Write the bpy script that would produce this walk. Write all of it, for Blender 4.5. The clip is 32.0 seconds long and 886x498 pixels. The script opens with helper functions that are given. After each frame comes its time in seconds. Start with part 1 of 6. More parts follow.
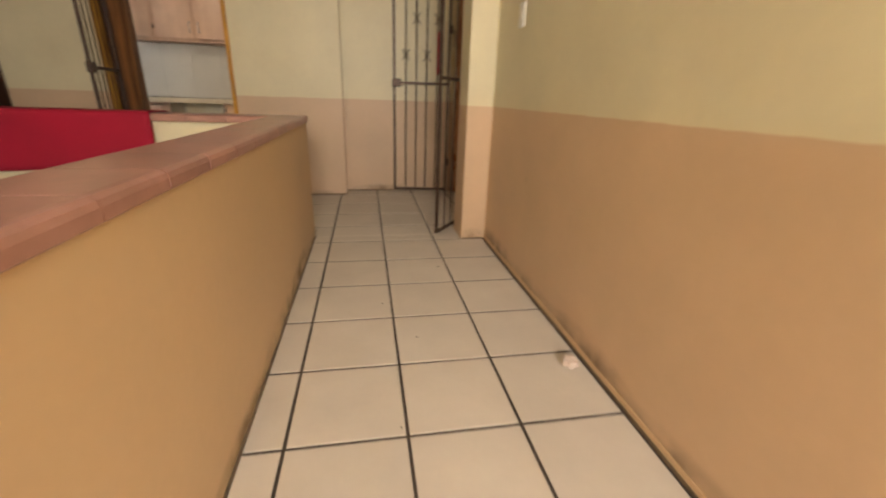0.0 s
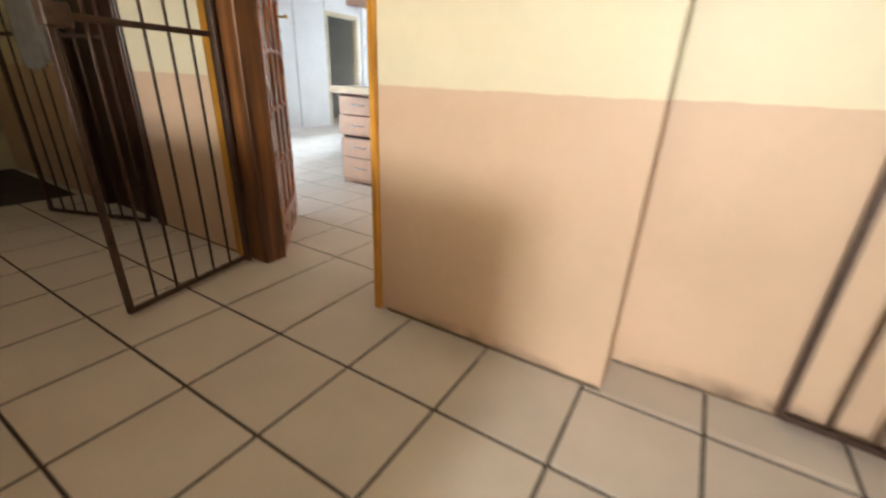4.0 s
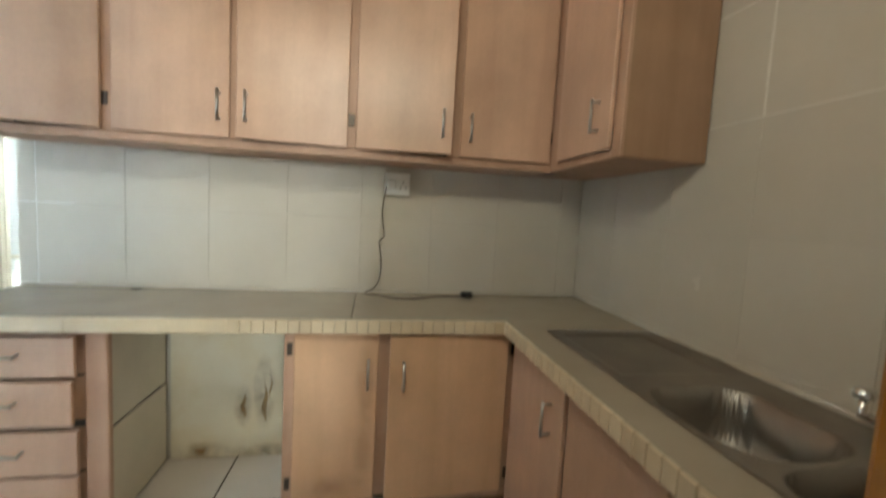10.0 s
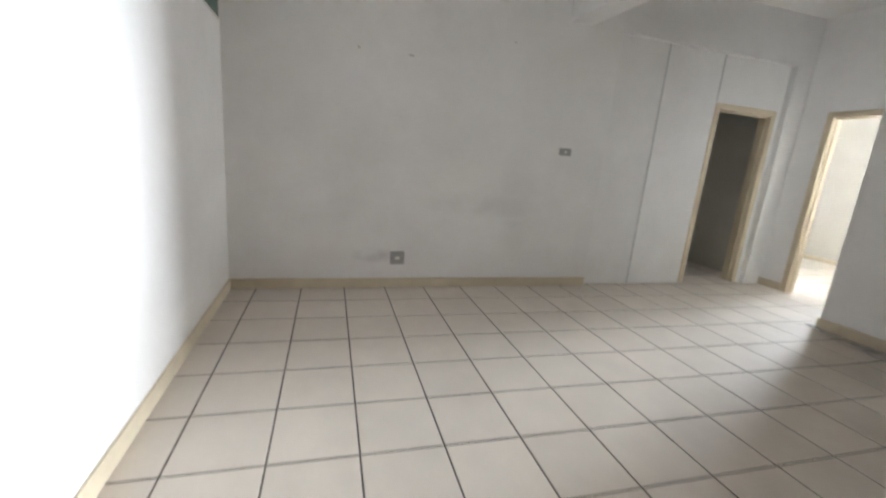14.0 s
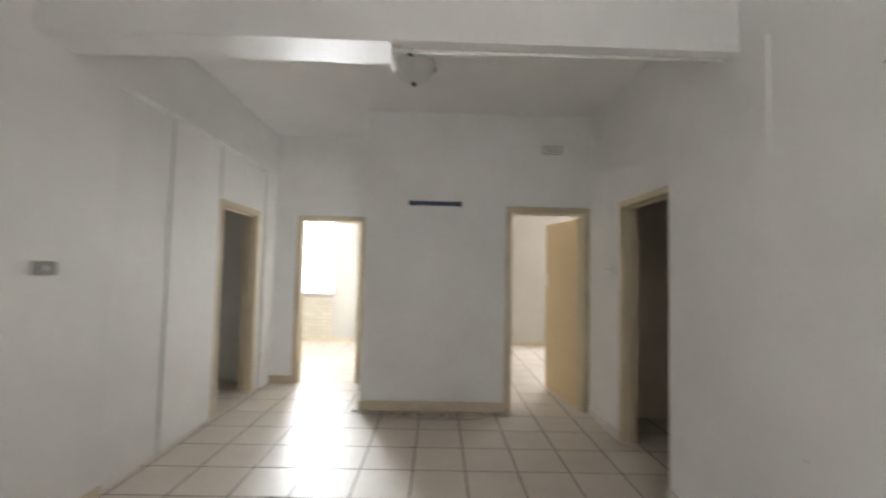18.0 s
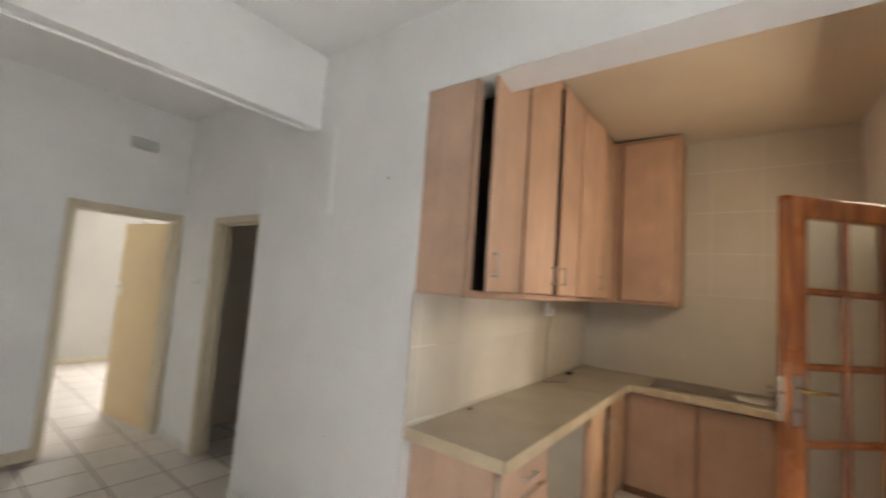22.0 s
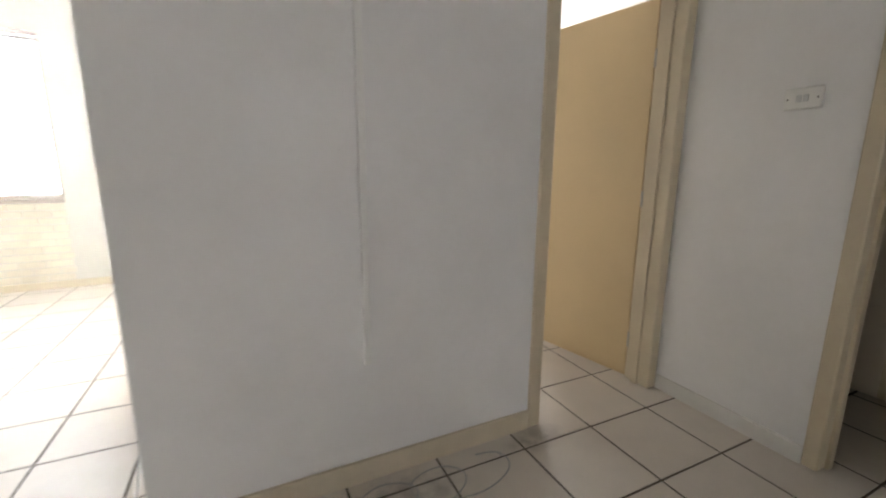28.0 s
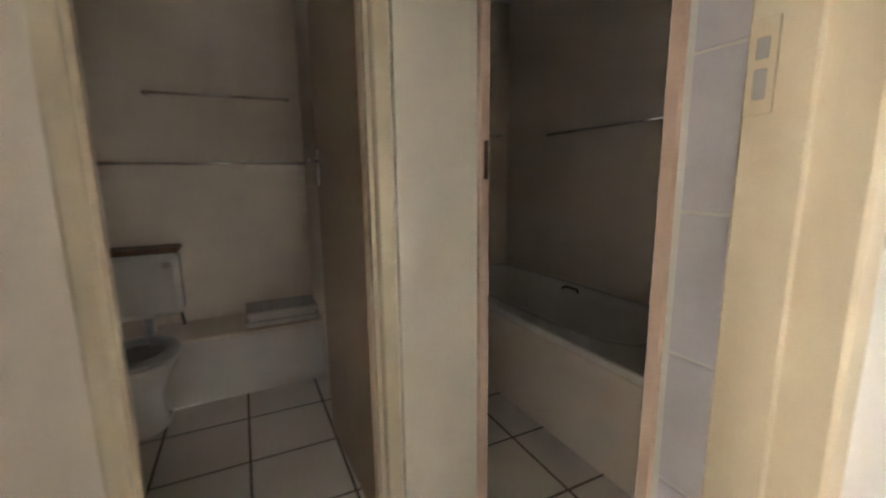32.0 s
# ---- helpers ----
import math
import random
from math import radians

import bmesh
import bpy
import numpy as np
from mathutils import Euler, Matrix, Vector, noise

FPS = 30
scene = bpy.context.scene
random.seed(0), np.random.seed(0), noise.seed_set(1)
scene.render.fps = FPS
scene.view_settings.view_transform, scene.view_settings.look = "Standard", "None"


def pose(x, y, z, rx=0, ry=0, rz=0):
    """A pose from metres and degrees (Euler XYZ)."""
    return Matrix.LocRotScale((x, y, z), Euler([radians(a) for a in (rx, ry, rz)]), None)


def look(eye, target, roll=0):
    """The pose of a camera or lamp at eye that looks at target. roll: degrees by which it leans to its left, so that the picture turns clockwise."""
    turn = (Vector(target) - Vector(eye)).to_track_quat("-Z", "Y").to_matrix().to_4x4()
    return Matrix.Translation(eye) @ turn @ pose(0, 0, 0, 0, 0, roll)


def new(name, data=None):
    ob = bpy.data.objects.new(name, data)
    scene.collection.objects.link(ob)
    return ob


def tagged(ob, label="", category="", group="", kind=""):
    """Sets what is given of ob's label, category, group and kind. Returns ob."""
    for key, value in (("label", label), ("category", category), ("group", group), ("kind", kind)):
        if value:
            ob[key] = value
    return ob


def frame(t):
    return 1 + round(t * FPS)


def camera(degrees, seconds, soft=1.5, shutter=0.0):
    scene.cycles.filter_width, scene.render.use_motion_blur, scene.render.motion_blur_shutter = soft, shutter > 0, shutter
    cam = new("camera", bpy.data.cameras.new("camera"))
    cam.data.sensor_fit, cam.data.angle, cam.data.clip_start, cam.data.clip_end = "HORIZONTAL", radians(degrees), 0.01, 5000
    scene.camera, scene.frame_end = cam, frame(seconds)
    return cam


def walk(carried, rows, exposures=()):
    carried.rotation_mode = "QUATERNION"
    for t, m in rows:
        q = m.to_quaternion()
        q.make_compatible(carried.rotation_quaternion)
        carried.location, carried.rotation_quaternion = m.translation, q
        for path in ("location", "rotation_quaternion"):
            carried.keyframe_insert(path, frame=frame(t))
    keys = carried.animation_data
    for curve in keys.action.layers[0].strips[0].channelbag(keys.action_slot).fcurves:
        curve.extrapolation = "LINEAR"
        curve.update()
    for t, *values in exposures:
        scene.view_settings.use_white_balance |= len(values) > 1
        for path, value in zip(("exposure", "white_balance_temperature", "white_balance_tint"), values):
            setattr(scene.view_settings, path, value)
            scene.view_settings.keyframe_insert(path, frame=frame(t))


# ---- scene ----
cam = camera(94.1, 32.0, 2.1, 0.5)
PATH = [
    (0, (0.13, -0.027, 1.076), (0.481, 1.816, 0.383), 2.0),
    (0.5, (0.228, 0.387, 1.054), (0.256, 2.23, 0.276), 1.2),
    (1, (0.297, 0.828, 1.034), (0.215, 2.651, 0.214), 1.2),
    (1.5, (0.382, 1.283, 1.034), (0.272, 3.1, 0.207), 0.8),
    (2, (0.425, 1.705, 1.038), (0.199, 3.511, 0.211), 1.6),
    (2.5, (0.429, 2.135, 0.975), (0.099, 3.907, 0.109), 3.0),
    (3, (0.343, 2.558, 0.989), (-0.167, 4.296, 0.141), 3.4),
    (3.5, (0.248, 2.922, 1.01), (-0.466, 4.593, 0.175), 3.3),
    (4, (0.008, 3.315, 1.055), (-0.936, 4.903, 0.288), 2.4),
    (4.5, (-0.283, 3.618, 1.103), (-1.424, 5.106, 0.408), 1.7),
    (6.5, (-1.376, 4.33, 1.248), (-2.079, 6.113, 0.677), 1.5),
    (7, (-1.487, 4.467, 1.243), (-1.91, 6.37, 0.799), 2.5),
    (7.2, (-1.544, 4.502, 1.279), (-1.817, 6.446, 0.899), 3.3),
    (7.5, (-1.504, 4.621, 1.336), (-1.581, 6.606, 1.1), 3.8),
    (8, (-1.513, 4.661, 1.534), (-1.313, 6.651, 1.513), 4.3),
    (8.5, (-1.53, 4.617, 1.725), (-1.142, 6.575, 1.859), 4.2),
    (9, (-1.551, 4.573, 1.788), (-1.063, 6.506, 1.945), 4.0),
    (9.5, (-1.508, 4.583, 1.637), (-1.051, 6.53, 1.682), 3.5),
    (10, (-1.444, 4.625, 1.413), (-1.1, 6.587, 1.241), 3.2),
    (10.5, (-1.489, 4.65, 1.259), (-1.258, 6.58, 0.788), 4.2),
    (10.7, (-1.508, 4.685, 1.23), (-1.359, 6.594, 0.651), 4.3),
    (11, (-1.542, 4.75, 1.18), (-1.538, 6.643, 0.534), 5.0),
    (11.5, (-1.629, 4.932, 1.175), (-2.033, 6.745, 0.435), 4.5),
    (12, (-1.862, 5.142, 1.222), (-2.705, 6.799, 0.484), 4.8),
    (12.5, (-2.129, 5.39, 1.206), (-3.374, 6.782, 0.49), 5.1),
    (13, (-2.401, 5.554, 1.216), (-3.969, 6.598, 0.542), 5.4),
    (13.5, (-2.643, 5.654, 1.275), (-4.408, 6.363, 0.659), 6.0),
    (15.5, (-3.864, 5.588, 1.607), (-5.785, 6.141, 1.624), 5.0),
    (16, (-4.167, 5.564, 1.657), (-5.993, 6.362, 1.829), 4.8),
    (16.5, (-4.397, 5.539, 1.687), (-5.979, 6.74, 1.923), 3.5),
    (17, (-4.592, 5.599, 1.653), (-5.792, 7.182, 1.88), 2.2),
    (17.5, (-4.744, 5.71, 1.579), (-5.345, 7.609, 1.766), 1.5),
    (18, (-4.783, 5.814, 1.524), (-4.735, 7.811, 1.623), 1.3),
    (18.5, (-4.831, 5.836, 1.492), (-4.187, 7.73, 1.499), 1.5),
    (19, (-4.854, 5.812, 1.488), (-3.722, 7.458, 1.386), 1.5),
    (19.5, (-4.784, 5.72, 1.441), (-3.324, 7.078, 1.285), 1.9),
    (20, (-4.734, 5.575, 1.435), (-3.044, 6.632, 1.268), 2.2),
    (20.5, (-4.713, 5.476, 1.444), (-2.889, 6.289, 1.334), 2.6),
    (21, (-4.732, 5.446, 1.534), (-2.855, 6.137, 1.561), 2.8),
    (21.5, (-4.788, 5.446, 1.699), (-2.954, 6.23, 1.857), 3.2),
    (22, (-4.865, 5.504, 1.708), (-3.272, 6.701, 1.88), 4.1),
    (22.5, (-4.924, 5.593, 1.56), (-3.674, 7.152, 1.643), 4.0),
    (23, (-4.932, 5.611, 1.424), (-4.1, 7.429, 1.354), 3.2),
    (23.5, (-5.019, 5.612, 1.351), (-4.513, 7.536, 1.143), 3.0),
    (24, (-5.092, 5.756, 1.296), (-4.786, 7.71, 0.999), 3.1),
    (24.5, (-5.091, 6.089, 1.233), (-4.949, 8.064, 0.952), 2.2),
    (26.5, (-5.305, 7.747, 1.26), (-4.938, 9.688, 0.952), 1.0),
    (27, (-5.284, 8.138, 1.262), (-4.76, 10.037, 0.914), 0.7),
    (27.5, (-5.25, 8.538, 1.299), (-4.57, 10.381, 0.921), 0.2),
    (28, (-5.168, 8.861, 1.272), (-4.31, 10.626, 0.883), 0.3),
    (28.5, (-4.995, 9.116, 1.258), (-3.899, 10.741, 0.86), 0.1),
    (29, (-4.817, 9.361, 1.238), (-3.434, 10.752, 0.843), -0.1),
    (29.5, (-4.598, 9.503, 1.258), (-2.93, 10.528, 0.846), -0.8),
    (30, (-4.337, 9.545, 1.266), (-2.465, 10.093, 0.825), -1.5),
    (30.5, (-4.075, 9.539, 1.269), (-2.133, 9.666, 0.807), -1.5),
    (31, (-3.772, 9.481, 1.278), (-1.849, 9.201, 0.807), -1.6),
    (31.4, (-3.576, 9.418, 1.26), (-1.685, 8.896, 0.867), -0.4),
    (31.5, (-3.514, 9.399, 1.257), (-1.646, 8.804, 0.864), -0.8),
    (32, (-3.26, 9.336, 1.294), (-1.495, 8.456, 0.957), -0.7),
]
EXPOSURES = [
    (0.0, 1.5, 6900, 12), (1.5, 2.0, 6800, 14), (3.0, 2.45, 6400, 10), (4.0, 2.8, 5900, 8), (4.5, 2.8, 5900, 8), (6.5, 2.45, 6300, 9), (7.5, 2.1, 6700, 12), (8.2, 2.0, 6500, 10),
    (9.0, 2.2, 5600, -2), (10.2, 2.2, 5650, -2), (11.0, 2.2, 6200, 6), (13.5, 1.65, 6600, 12), (15.5, 1.75, 6900, 13), (17.0, 1.7, 6900, 13), (18.5, 1.8, 6900, 13), (20.0, 2.15, 6800, 13), (21.0, 2.1, 6800, 13),
    (22.2, 2.1, 6800, 12), (23.0, 1.85, 6700, 12), (24.0, 1.8, 6500, 12), (26.5, 1.6, 6900, 14), (28.0, 1.85, 6800, 14), (29.0, 2.35, 6500, 14), (30.0, 3.0, 6300, 12), (31.0, 3.45, 6250, 11), (32.0, 4.6, 6800, 13)]
walk(cam, [(t, look(eye, target, roll)) for t, eye, target, roll in PATH], EXPOSURES)

# ---- world, sun, large lights ----
world = bpy.data.worlds.new("world")
scene.world = world
world.use_nodes = True
_wn = world.node_tree
_sky = _wn.nodes.new("ShaderNodeTexSky")
_sky.sky_type = "NISHITA"
_sky.sun_disc = False
_sky.sun_elevation = radians(48)
_sky.sun_rotation = radians(200)
_sky.dust_density = 3.0
_bg = _wn.nodes["Background"]
_bg.inputs[1].default_value = 0.05
_wn.links.new(_sky.outputs[0], _bg.inputs[0])

sun_data = bpy.data.lights.new("sun", "SUN")
sun_data.energy = 1.0
sun_data.angle = radians(0.6)
sun_data.color = (1.0, 0.95, 0.87)
sun = new("sun", sun_data)
sun.matrix_world = look((0, -20, 22), (5, 0, 0))


def opening_light(name, eye, target, w, h, watts, colour=(1, 1, 1)):
    """An area lamp set in one opening, for daylight or added fill."""
    d = bpy.data.lights.new(name, "AREA")
    d.shape, d.size, d.size_y, d.energy, d.color = "RECTANGLE", w, h, watts, colour
    o = new(name, d)
    o.matrix_world = look(eye, target)
    return o


opening_light("daylight_corridor_end", (0.45, -3.95, 2.1), (0.2, 2.0, 1.1), 1.5, 1.1, 75, (1.0, 0.94, 0.86))
# warm fill lamp added at the transom to brighten the kitchen
opening_light("transom_fill", (-1.67, 4.83, 2.46), (-1.5, 7.0, 1.6), 0.74, 0.34, 3.0, (1.0, 0.84, 0.62))
far_window = opening_light("daylight_window", (-7.25, 14.55, 1.73), (-5.35, 6.6, 1.82), 0.8, 1.5, 54, (0.84, 0.92, 1.0))
far_window.data.spread = radians(42)
near_window = opening_light("daylight_window", (-5.95, 14.55, 1.71), (-6.2, 4.9, 2.0), 0.7, 1.5, 3.5, (0.93, 0.97, 1.0))
near_window.data.spread = radians(50)
opening_light("daylight_window", (-1.4, 14.58, 1.7), (-3.3, 10.0, 1.2), 1.5, 1.4, 29, (0.94, 0.97, 1.0))

# ---- helpers ----
class Bm:
    """Collects vertices and faces of one mesh."""

    def __init__(self):
        self.v, self.f, self.s = [], [], []

    def face(self, idx, smooth=False):
        self.f.append(tuple(idx))
        self.s.append(smooth)

    def box(self, x0, y0, z0, x1, y1, z1, r=0.0, m=None):
        """A box, with chamfered edges where r > 0."""
        x0, x1 = min(x0, x1), max(x0, x1)
        y0, y1 = min(y0, y1), max(y0, y1)
        z0, z1 = min(z0, z1), max(z0, z1)
        b = len(self.v)
        c = ((x0 + x1) / 2, (y0 + y1) / 2, (z0 + z1) / 2)
        h = ((x1 - x0) / 2, (y1 - y0) / 2, (z1 - z0) / 2)
        r = min(r, 0.45 * min(h))
        pts = []
        if r <= 0:
            for sx in (-1, 1):
                for sy in (-1, 1):
                    for sz in (-1, 1):
                        pts.append((c[0] + sx * h[0], c[1] + sy * h[1], c[2] + sz * h[2]))
            for q in ((0, 1, 3, 2), (4, 6, 7, 5), (0, 4, 5, 1), (2, 3, 7, 6), (0, 2, 6, 4), (1, 5, 7, 3)):
                self.face([b + i for i in q])
        else:
            ind = {}
            for sx in (-1, 1):
                for sy in (-1, 1):
                    for sz in (-1, 1):
                        for k in range(3):
                            s = (sx, sy, sz)
                            ind[s, k] = b + len(pts)
                            pts.append(tuple(c[a] + s[a] * (h[a] - (0 if a == k else r)) for a in range(3)))
            for k in range(3):
                u, w = (k + 1) % 3, (k + 2) % 3
                for sg in (-1, 1):
                    loop = []
                    for su, sw in ((-1, -1), (1, -1), (1, 1), (-1, 1)):
                        s = [0, 0, 0]
                        s[k], s[u], s[w] = sg, su, sw
                        loop.append(ind[tuple(s), k])
                    self.face(loop if sg > 0 else loop[::-1])
                for su in (-1, 1):
                    for sw in (-1, 1):
                        s0, s1 = [0, 0, 0], [0, 0, 0]
                        s0[k], s1[k] = -1, 1
                        s0[u] = s1[u] = su
                        s0[w] = s1[w] = sw
                        q = [ind[tuple(s0), u], ind[tuple(s1), u], ind[tuple(s1), w], ind[tuple(s0), w]]
                        self.face(q if su * sw > 0 else q[::-1])
            for sx in (-1, 1):
                for sy in (-1, 1):
                    for sz in (-1, 1):
                        s = (sx, sy, sz)
                        q = [ind[s, 0], ind[s, 1], ind[s, 2]]
                        self.face(q if sx * sy * sz > 0 else q[::-1])
        if m is not None:
            pts = [tuple(m @ Vector(p)) for p in pts]
        self.v += pts
        return self

    def tube(self, pts, r, n=10, closed=False):
        """A round bar along the points."""
        pts = [Vector(p) for p in pts]
        b = len(self.v)
        up = Vector((0.0, 0.0, 1.0))
        for i, p in enumerate(pts):
            d = (pts[min(i + 1, len(pts) - 1)] - pts[max(i - 1, 0)]).normalized()
            if abs(d.dot(up)) > 0.95:
                up = Vector((1.0, 0.0, 0.0)) if abs(d.x) < 0.9 else Vector((0.0, 1.0, 0.0))
            u = d.cross(up).normalized()
            w = d.cross(u).normalized()
            up = -w if abs(w.z) > 0.3 else up
            rr = r[i] if isinstance(r, (list, tuple)) else r
            for k in range(n):
                a = 2 * math.pi * k / n
                self.v.append(tuple(p + rr * (math.cos(a) * u + math.sin(a) * w)))
        for i in range(len(pts) - 1):
            for k in range(n):
                k2 = (k + 1) % n
                self.face((b + i * n + k, b + (i + 1) * n + k, b + (i + 1) * n + k2, b + i * n + k2), True)
        self.face([b + k for k in range(n)])
        e = b + (len(pts) - 1) * n
        self.face([e + k for k in range(n)][::-1])
        return self

    def lathe(self, prof, c, n=24, sx=1.0, sy=1.0):
        """A turned shape about the upright through c; prof: (radius, height) pairs."""
        b = len(self.v)
        for rr, z in prof:
            for k in range(n):
                a = 2 * math.pi * k / n
                self.v.append((c[0] + sx * rr * math.cos(a), c[1] + sy * rr * math.sin(a), c[2] + z))
        for i in range(len(prof) - 1):
            for k in range(n):
                k2 = (k + 1) % n
                self.face((b + i * n + k, b + i * n + k2, b + (i + 1) * n + k2, b + (i + 1) * n + k), True)
        self.face([b + k for k in range(n)][::-1])
        e = b + (len(prof) - 1) * n
        self.face([e + k for k in range(n)])
        return self

    def prism(self, outline, z0, z1):
        """An outline (x, y), counter-clockwise, from z0 to z1."""
        b, n = len(self.v), len(outline)
        self.v += [(x, y, z0) for x, y in outline] + [(x, y, z1) for x, y in outline]
        self.face([b + k for k in range(n)][::-1])
        self.face([b + n + k for k in range(n)])
        for k in range(n):
            k2 = (k + 1) % n
            self.face((b + k, b + k2, b + n + k2, b + n + k))
        return self

    def grid(self, fn, nu, nv, smooth=True):
        b = len(self.v)
        for i in range(nu + 1):
            for j in range(nv + 1):
                self.v.append(tuple(fn(i / nu, j / nv)))
        for i in range(nu):
            for j in range(nv):
                a = b + i * (nv + 1) + j
                self.face((a, a + nv + 1, a + nv + 2, a + 1), smooth)
        return self

    def turn(self, m):
        self.v = [tuple(m @ Vector(p)) for p in self.v]
        return self

    def mesh(self, name):
        me = bpy.data.meshes.new(name)
        me.from_pydata(self.v, [], self.f)
        me.polygons.foreach_set("use_smooth", self.s)
        me.update()
        return me


def part(name, bm, material, parent=None, label=""):
    """One mesh object, under a thing or a part."""
    ob = new(name, bm.mesh(name))
    ob.data.materials.append(material)
    if parent is not None:
        ob.parent = parent
    if label:
        ob["label"] = label
    return ob


def thing(name, label, category, m=None, group="", kind=""):
    """An empty that carries the parts of one thing."""
    ob = new(name)
    ob.empty_display_size = 0.05
    tagged(ob, label, category, group, kind)
    if m is not None:
        ob.matrix_world = m
    return ob


def structure(name, bm, material, label="", category=""):
    ob = part(name, bm, material)
    return tagged(ob, label, category, "", "structure")


def wall_along_x(bm, y0, y1, x0, x1, z0, z1, holes=()):
    """A wall from x0 to x1 with openings (xa, xb, za, zb) cut through it."""
    xs = sorted({x0, x1, *[h[0] for h in holes], *[h[1] for h in holes]})
    for a, b in zip(xs, xs[1:]):
        cuts = sorted((h[2], h[3]) for h in holes if h[0] <= a + 1e-6 and h[1] >= b - 1e-6)
        z = z0
        for ca, cb in cuts:
            if ca > z + 1e-6:
                bm.box(a, y0, z, b, y1, ca)
            z = max(z, cb)
        if z < z1 - 1e-6:
            bm.box(a, y0, z, b, y1, z1)
    return bm


def wall_along_y(bm, x0, x1, y0, y1, z0, z1, holes=()):
    """A wall from y0 to y1 with openings (ya, yb, za, zb) cut through it."""
    ys = sorted({y0, y1, *[h[0] for h in holes], *[h[1] for h in holes]})
    for a, b in zip(ys, ys[1:]):
        cuts = sorted((h[2], h[3]) for h in holes if h[0] <= a + 1e-6 and h[1] >= b - 1e-6)
        z = z0
        for ca, cb in cuts:
            if ca > z + 1e-6:
                bm.box(x0, a, z, x1, b, ca)
            z = max(z, cb)
        if z < z1 - 1e-6:
            bm.box(x0, a, z, x1, b, z1)
    return bm



def smear(corner, u, v, material, label):
    """A flat patch of dirt lying on a surface: a corner and its two edges."""
    c, u, v = Vector(corner), Vector(u), Vector(v)
    me = bpy.data.meshes.new("dirt_smear")
    me.from_pydata([tuple(c), tuple(c + u), tuple(c + u + v), tuple(c + v)], [], [(0, 1, 2, 3)])
    uv = me.uv_layers.new(name="patch")
    for k, q in enumerate(((0, 0), (1, 0), (1, 1), (0, 1))):
        uv.data[k].uv = q
    me.materials.append(material)
    return tagged(new("dirt_smear", me), label, "dirt", "", "structure")

# ---- materials ----
def mat(name, col, rough=0.6, metal=0.0, var=0.12, scale=6.0, fine=90.0, bump=0.15, dist=0.002, spec=0.5, stain=None, stain_scale=1.3, stain_amt=0.35, rand=0.0, stretch=(1, 1, 1), rvar=0.05, soft=0.72):
    """A surface with variation at two scales, fine relief and, where given, stains."""
    m = bpy.data.materials.new(name)
    m.use_nodes = True
    nt = m.node_tree
    N, L = nt.nodes.new, nt.links.new
    bs = nt.nodes["Principled BSDF"]
    bs.inputs["Roughness"].default_value = rough
    bs.inputs["Metallic"].default_value = metal
    bs.inputs["Specular IOR Level"].default_value = spec
    geo = N("ShaderNodeNewGeometry")
    mp = N("ShaderNodeMapping")
    mp.inputs["Scale"].default_value = stretch
    L(geo.outputs["Position"], mp.inputs["Vector"])
    n1 = N("ShaderNodeTexNoise")
    n1.inputs["Scale"].default_value = scale
    n1.inputs["Detail"].default_value = 5
    L(mp.outputs[0], n1.inputs["Vector"])
    n2 = N("ShaderNodeTexNoise")
    n2.inputs["Scale"].default_value = fine
    n2.inputs["Detail"].default_value = 3
    L(mp.outputs[0], n2.inputs["Vector"])
    mr = N("ShaderNodeMapRange")
    mr.inputs["From Min"].default_value, mr.inputs["From Max"].default_value = 0.3, 0.7
    mr.inputs["To Min"].default_value, mr.inputs["To Max"].default_value = 1 - var, 1 + var
    L(n1.outputs["Fac"], mr.inputs["Value"])
    hsv = N("ShaderNodeHueSaturation")
    hsv.inputs["Color"].default_value = (*col, 1)
    val = mr.outputs[0]
    m2 = N("ShaderNodeMapRange")
    m2.inputs["From Min"].default_value, m2.inputs["From Max"].default_value = 0.3, 0.7
    m2.inputs["To Min"].default_value, m2.inputs["To Max"].default_value = 1 - var * 0.2, 1 + var * 0.2
    L(n2.outputs["Fac"], m2.inputs["Value"])
    mu = N("ShaderNodeMath")
    mu.operation = "MULTIPLY"
    L(val, mu.inputs[0])
    L(m2.outputs[0], mu.inputs[1])
    val = mu.outputs[0]
    if rand:
        oi = N("ShaderNodeObjectInfo")
        m3 = N("ShaderNodeMapRange")
        m3.inputs["To Min"].default_value, m3.inputs["To Max"].default_value = 1 - rand, 1 + rand
        L(oi.outputs["Random"], m3.inputs["Value"])
        mv = N("ShaderNodeMath")
        mv.operation = "MULTIPLY"
        L(val, mv.inputs[0])
        L(m3.outputs[0], mv.inputs[1])
        val = mv.outputs[0]
    L(val, hsv.inputs["Value"])
    out = hsv.outputs[0]
    if stain is not None:
        n3 = N("ShaderNodeTexNoise")
        n3.inputs["Scale"].default_value = stain_scale
        n3.inputs["Detail"].default_value = 6
        n3.inputs["Roughness"].default_value = 0.65
        L(mp.outputs[0], n3.inputs["Vector"])
        cr = N("ShaderNodeMapRange")
        cr.inputs["From Min"].default_value, cr.inputs["From Max"].default_value = 0.45, soft
        cr.inputs["To Max"].default_value = stain_amt
        L(n3.outputs["Fac"], cr.inputs["Value"])
        mx = N("ShaderNodeMix")
        mx.data_type = "RGBA"
        L(cr.outputs[0], mx.inputs["Factor"])
        L(out, mx.inputs["A"])
        mx.inputs["B"].default_value = (*stain, 1)
        out = mx.outputs["Result"]
    L(out, bs.inputs["Base Color"])
    rr = N("ShaderNodeMapRange")
    rr.inputs["To Min"].default_value, rr.inputs["To Max"].default_value = max(0.02, rough - rvar), min(1, rough + rvar)
    L(n1.outputs["Fac"], rr.inputs["Value"])
    L(rr.outputs[0], bs.inputs["Roughness"])
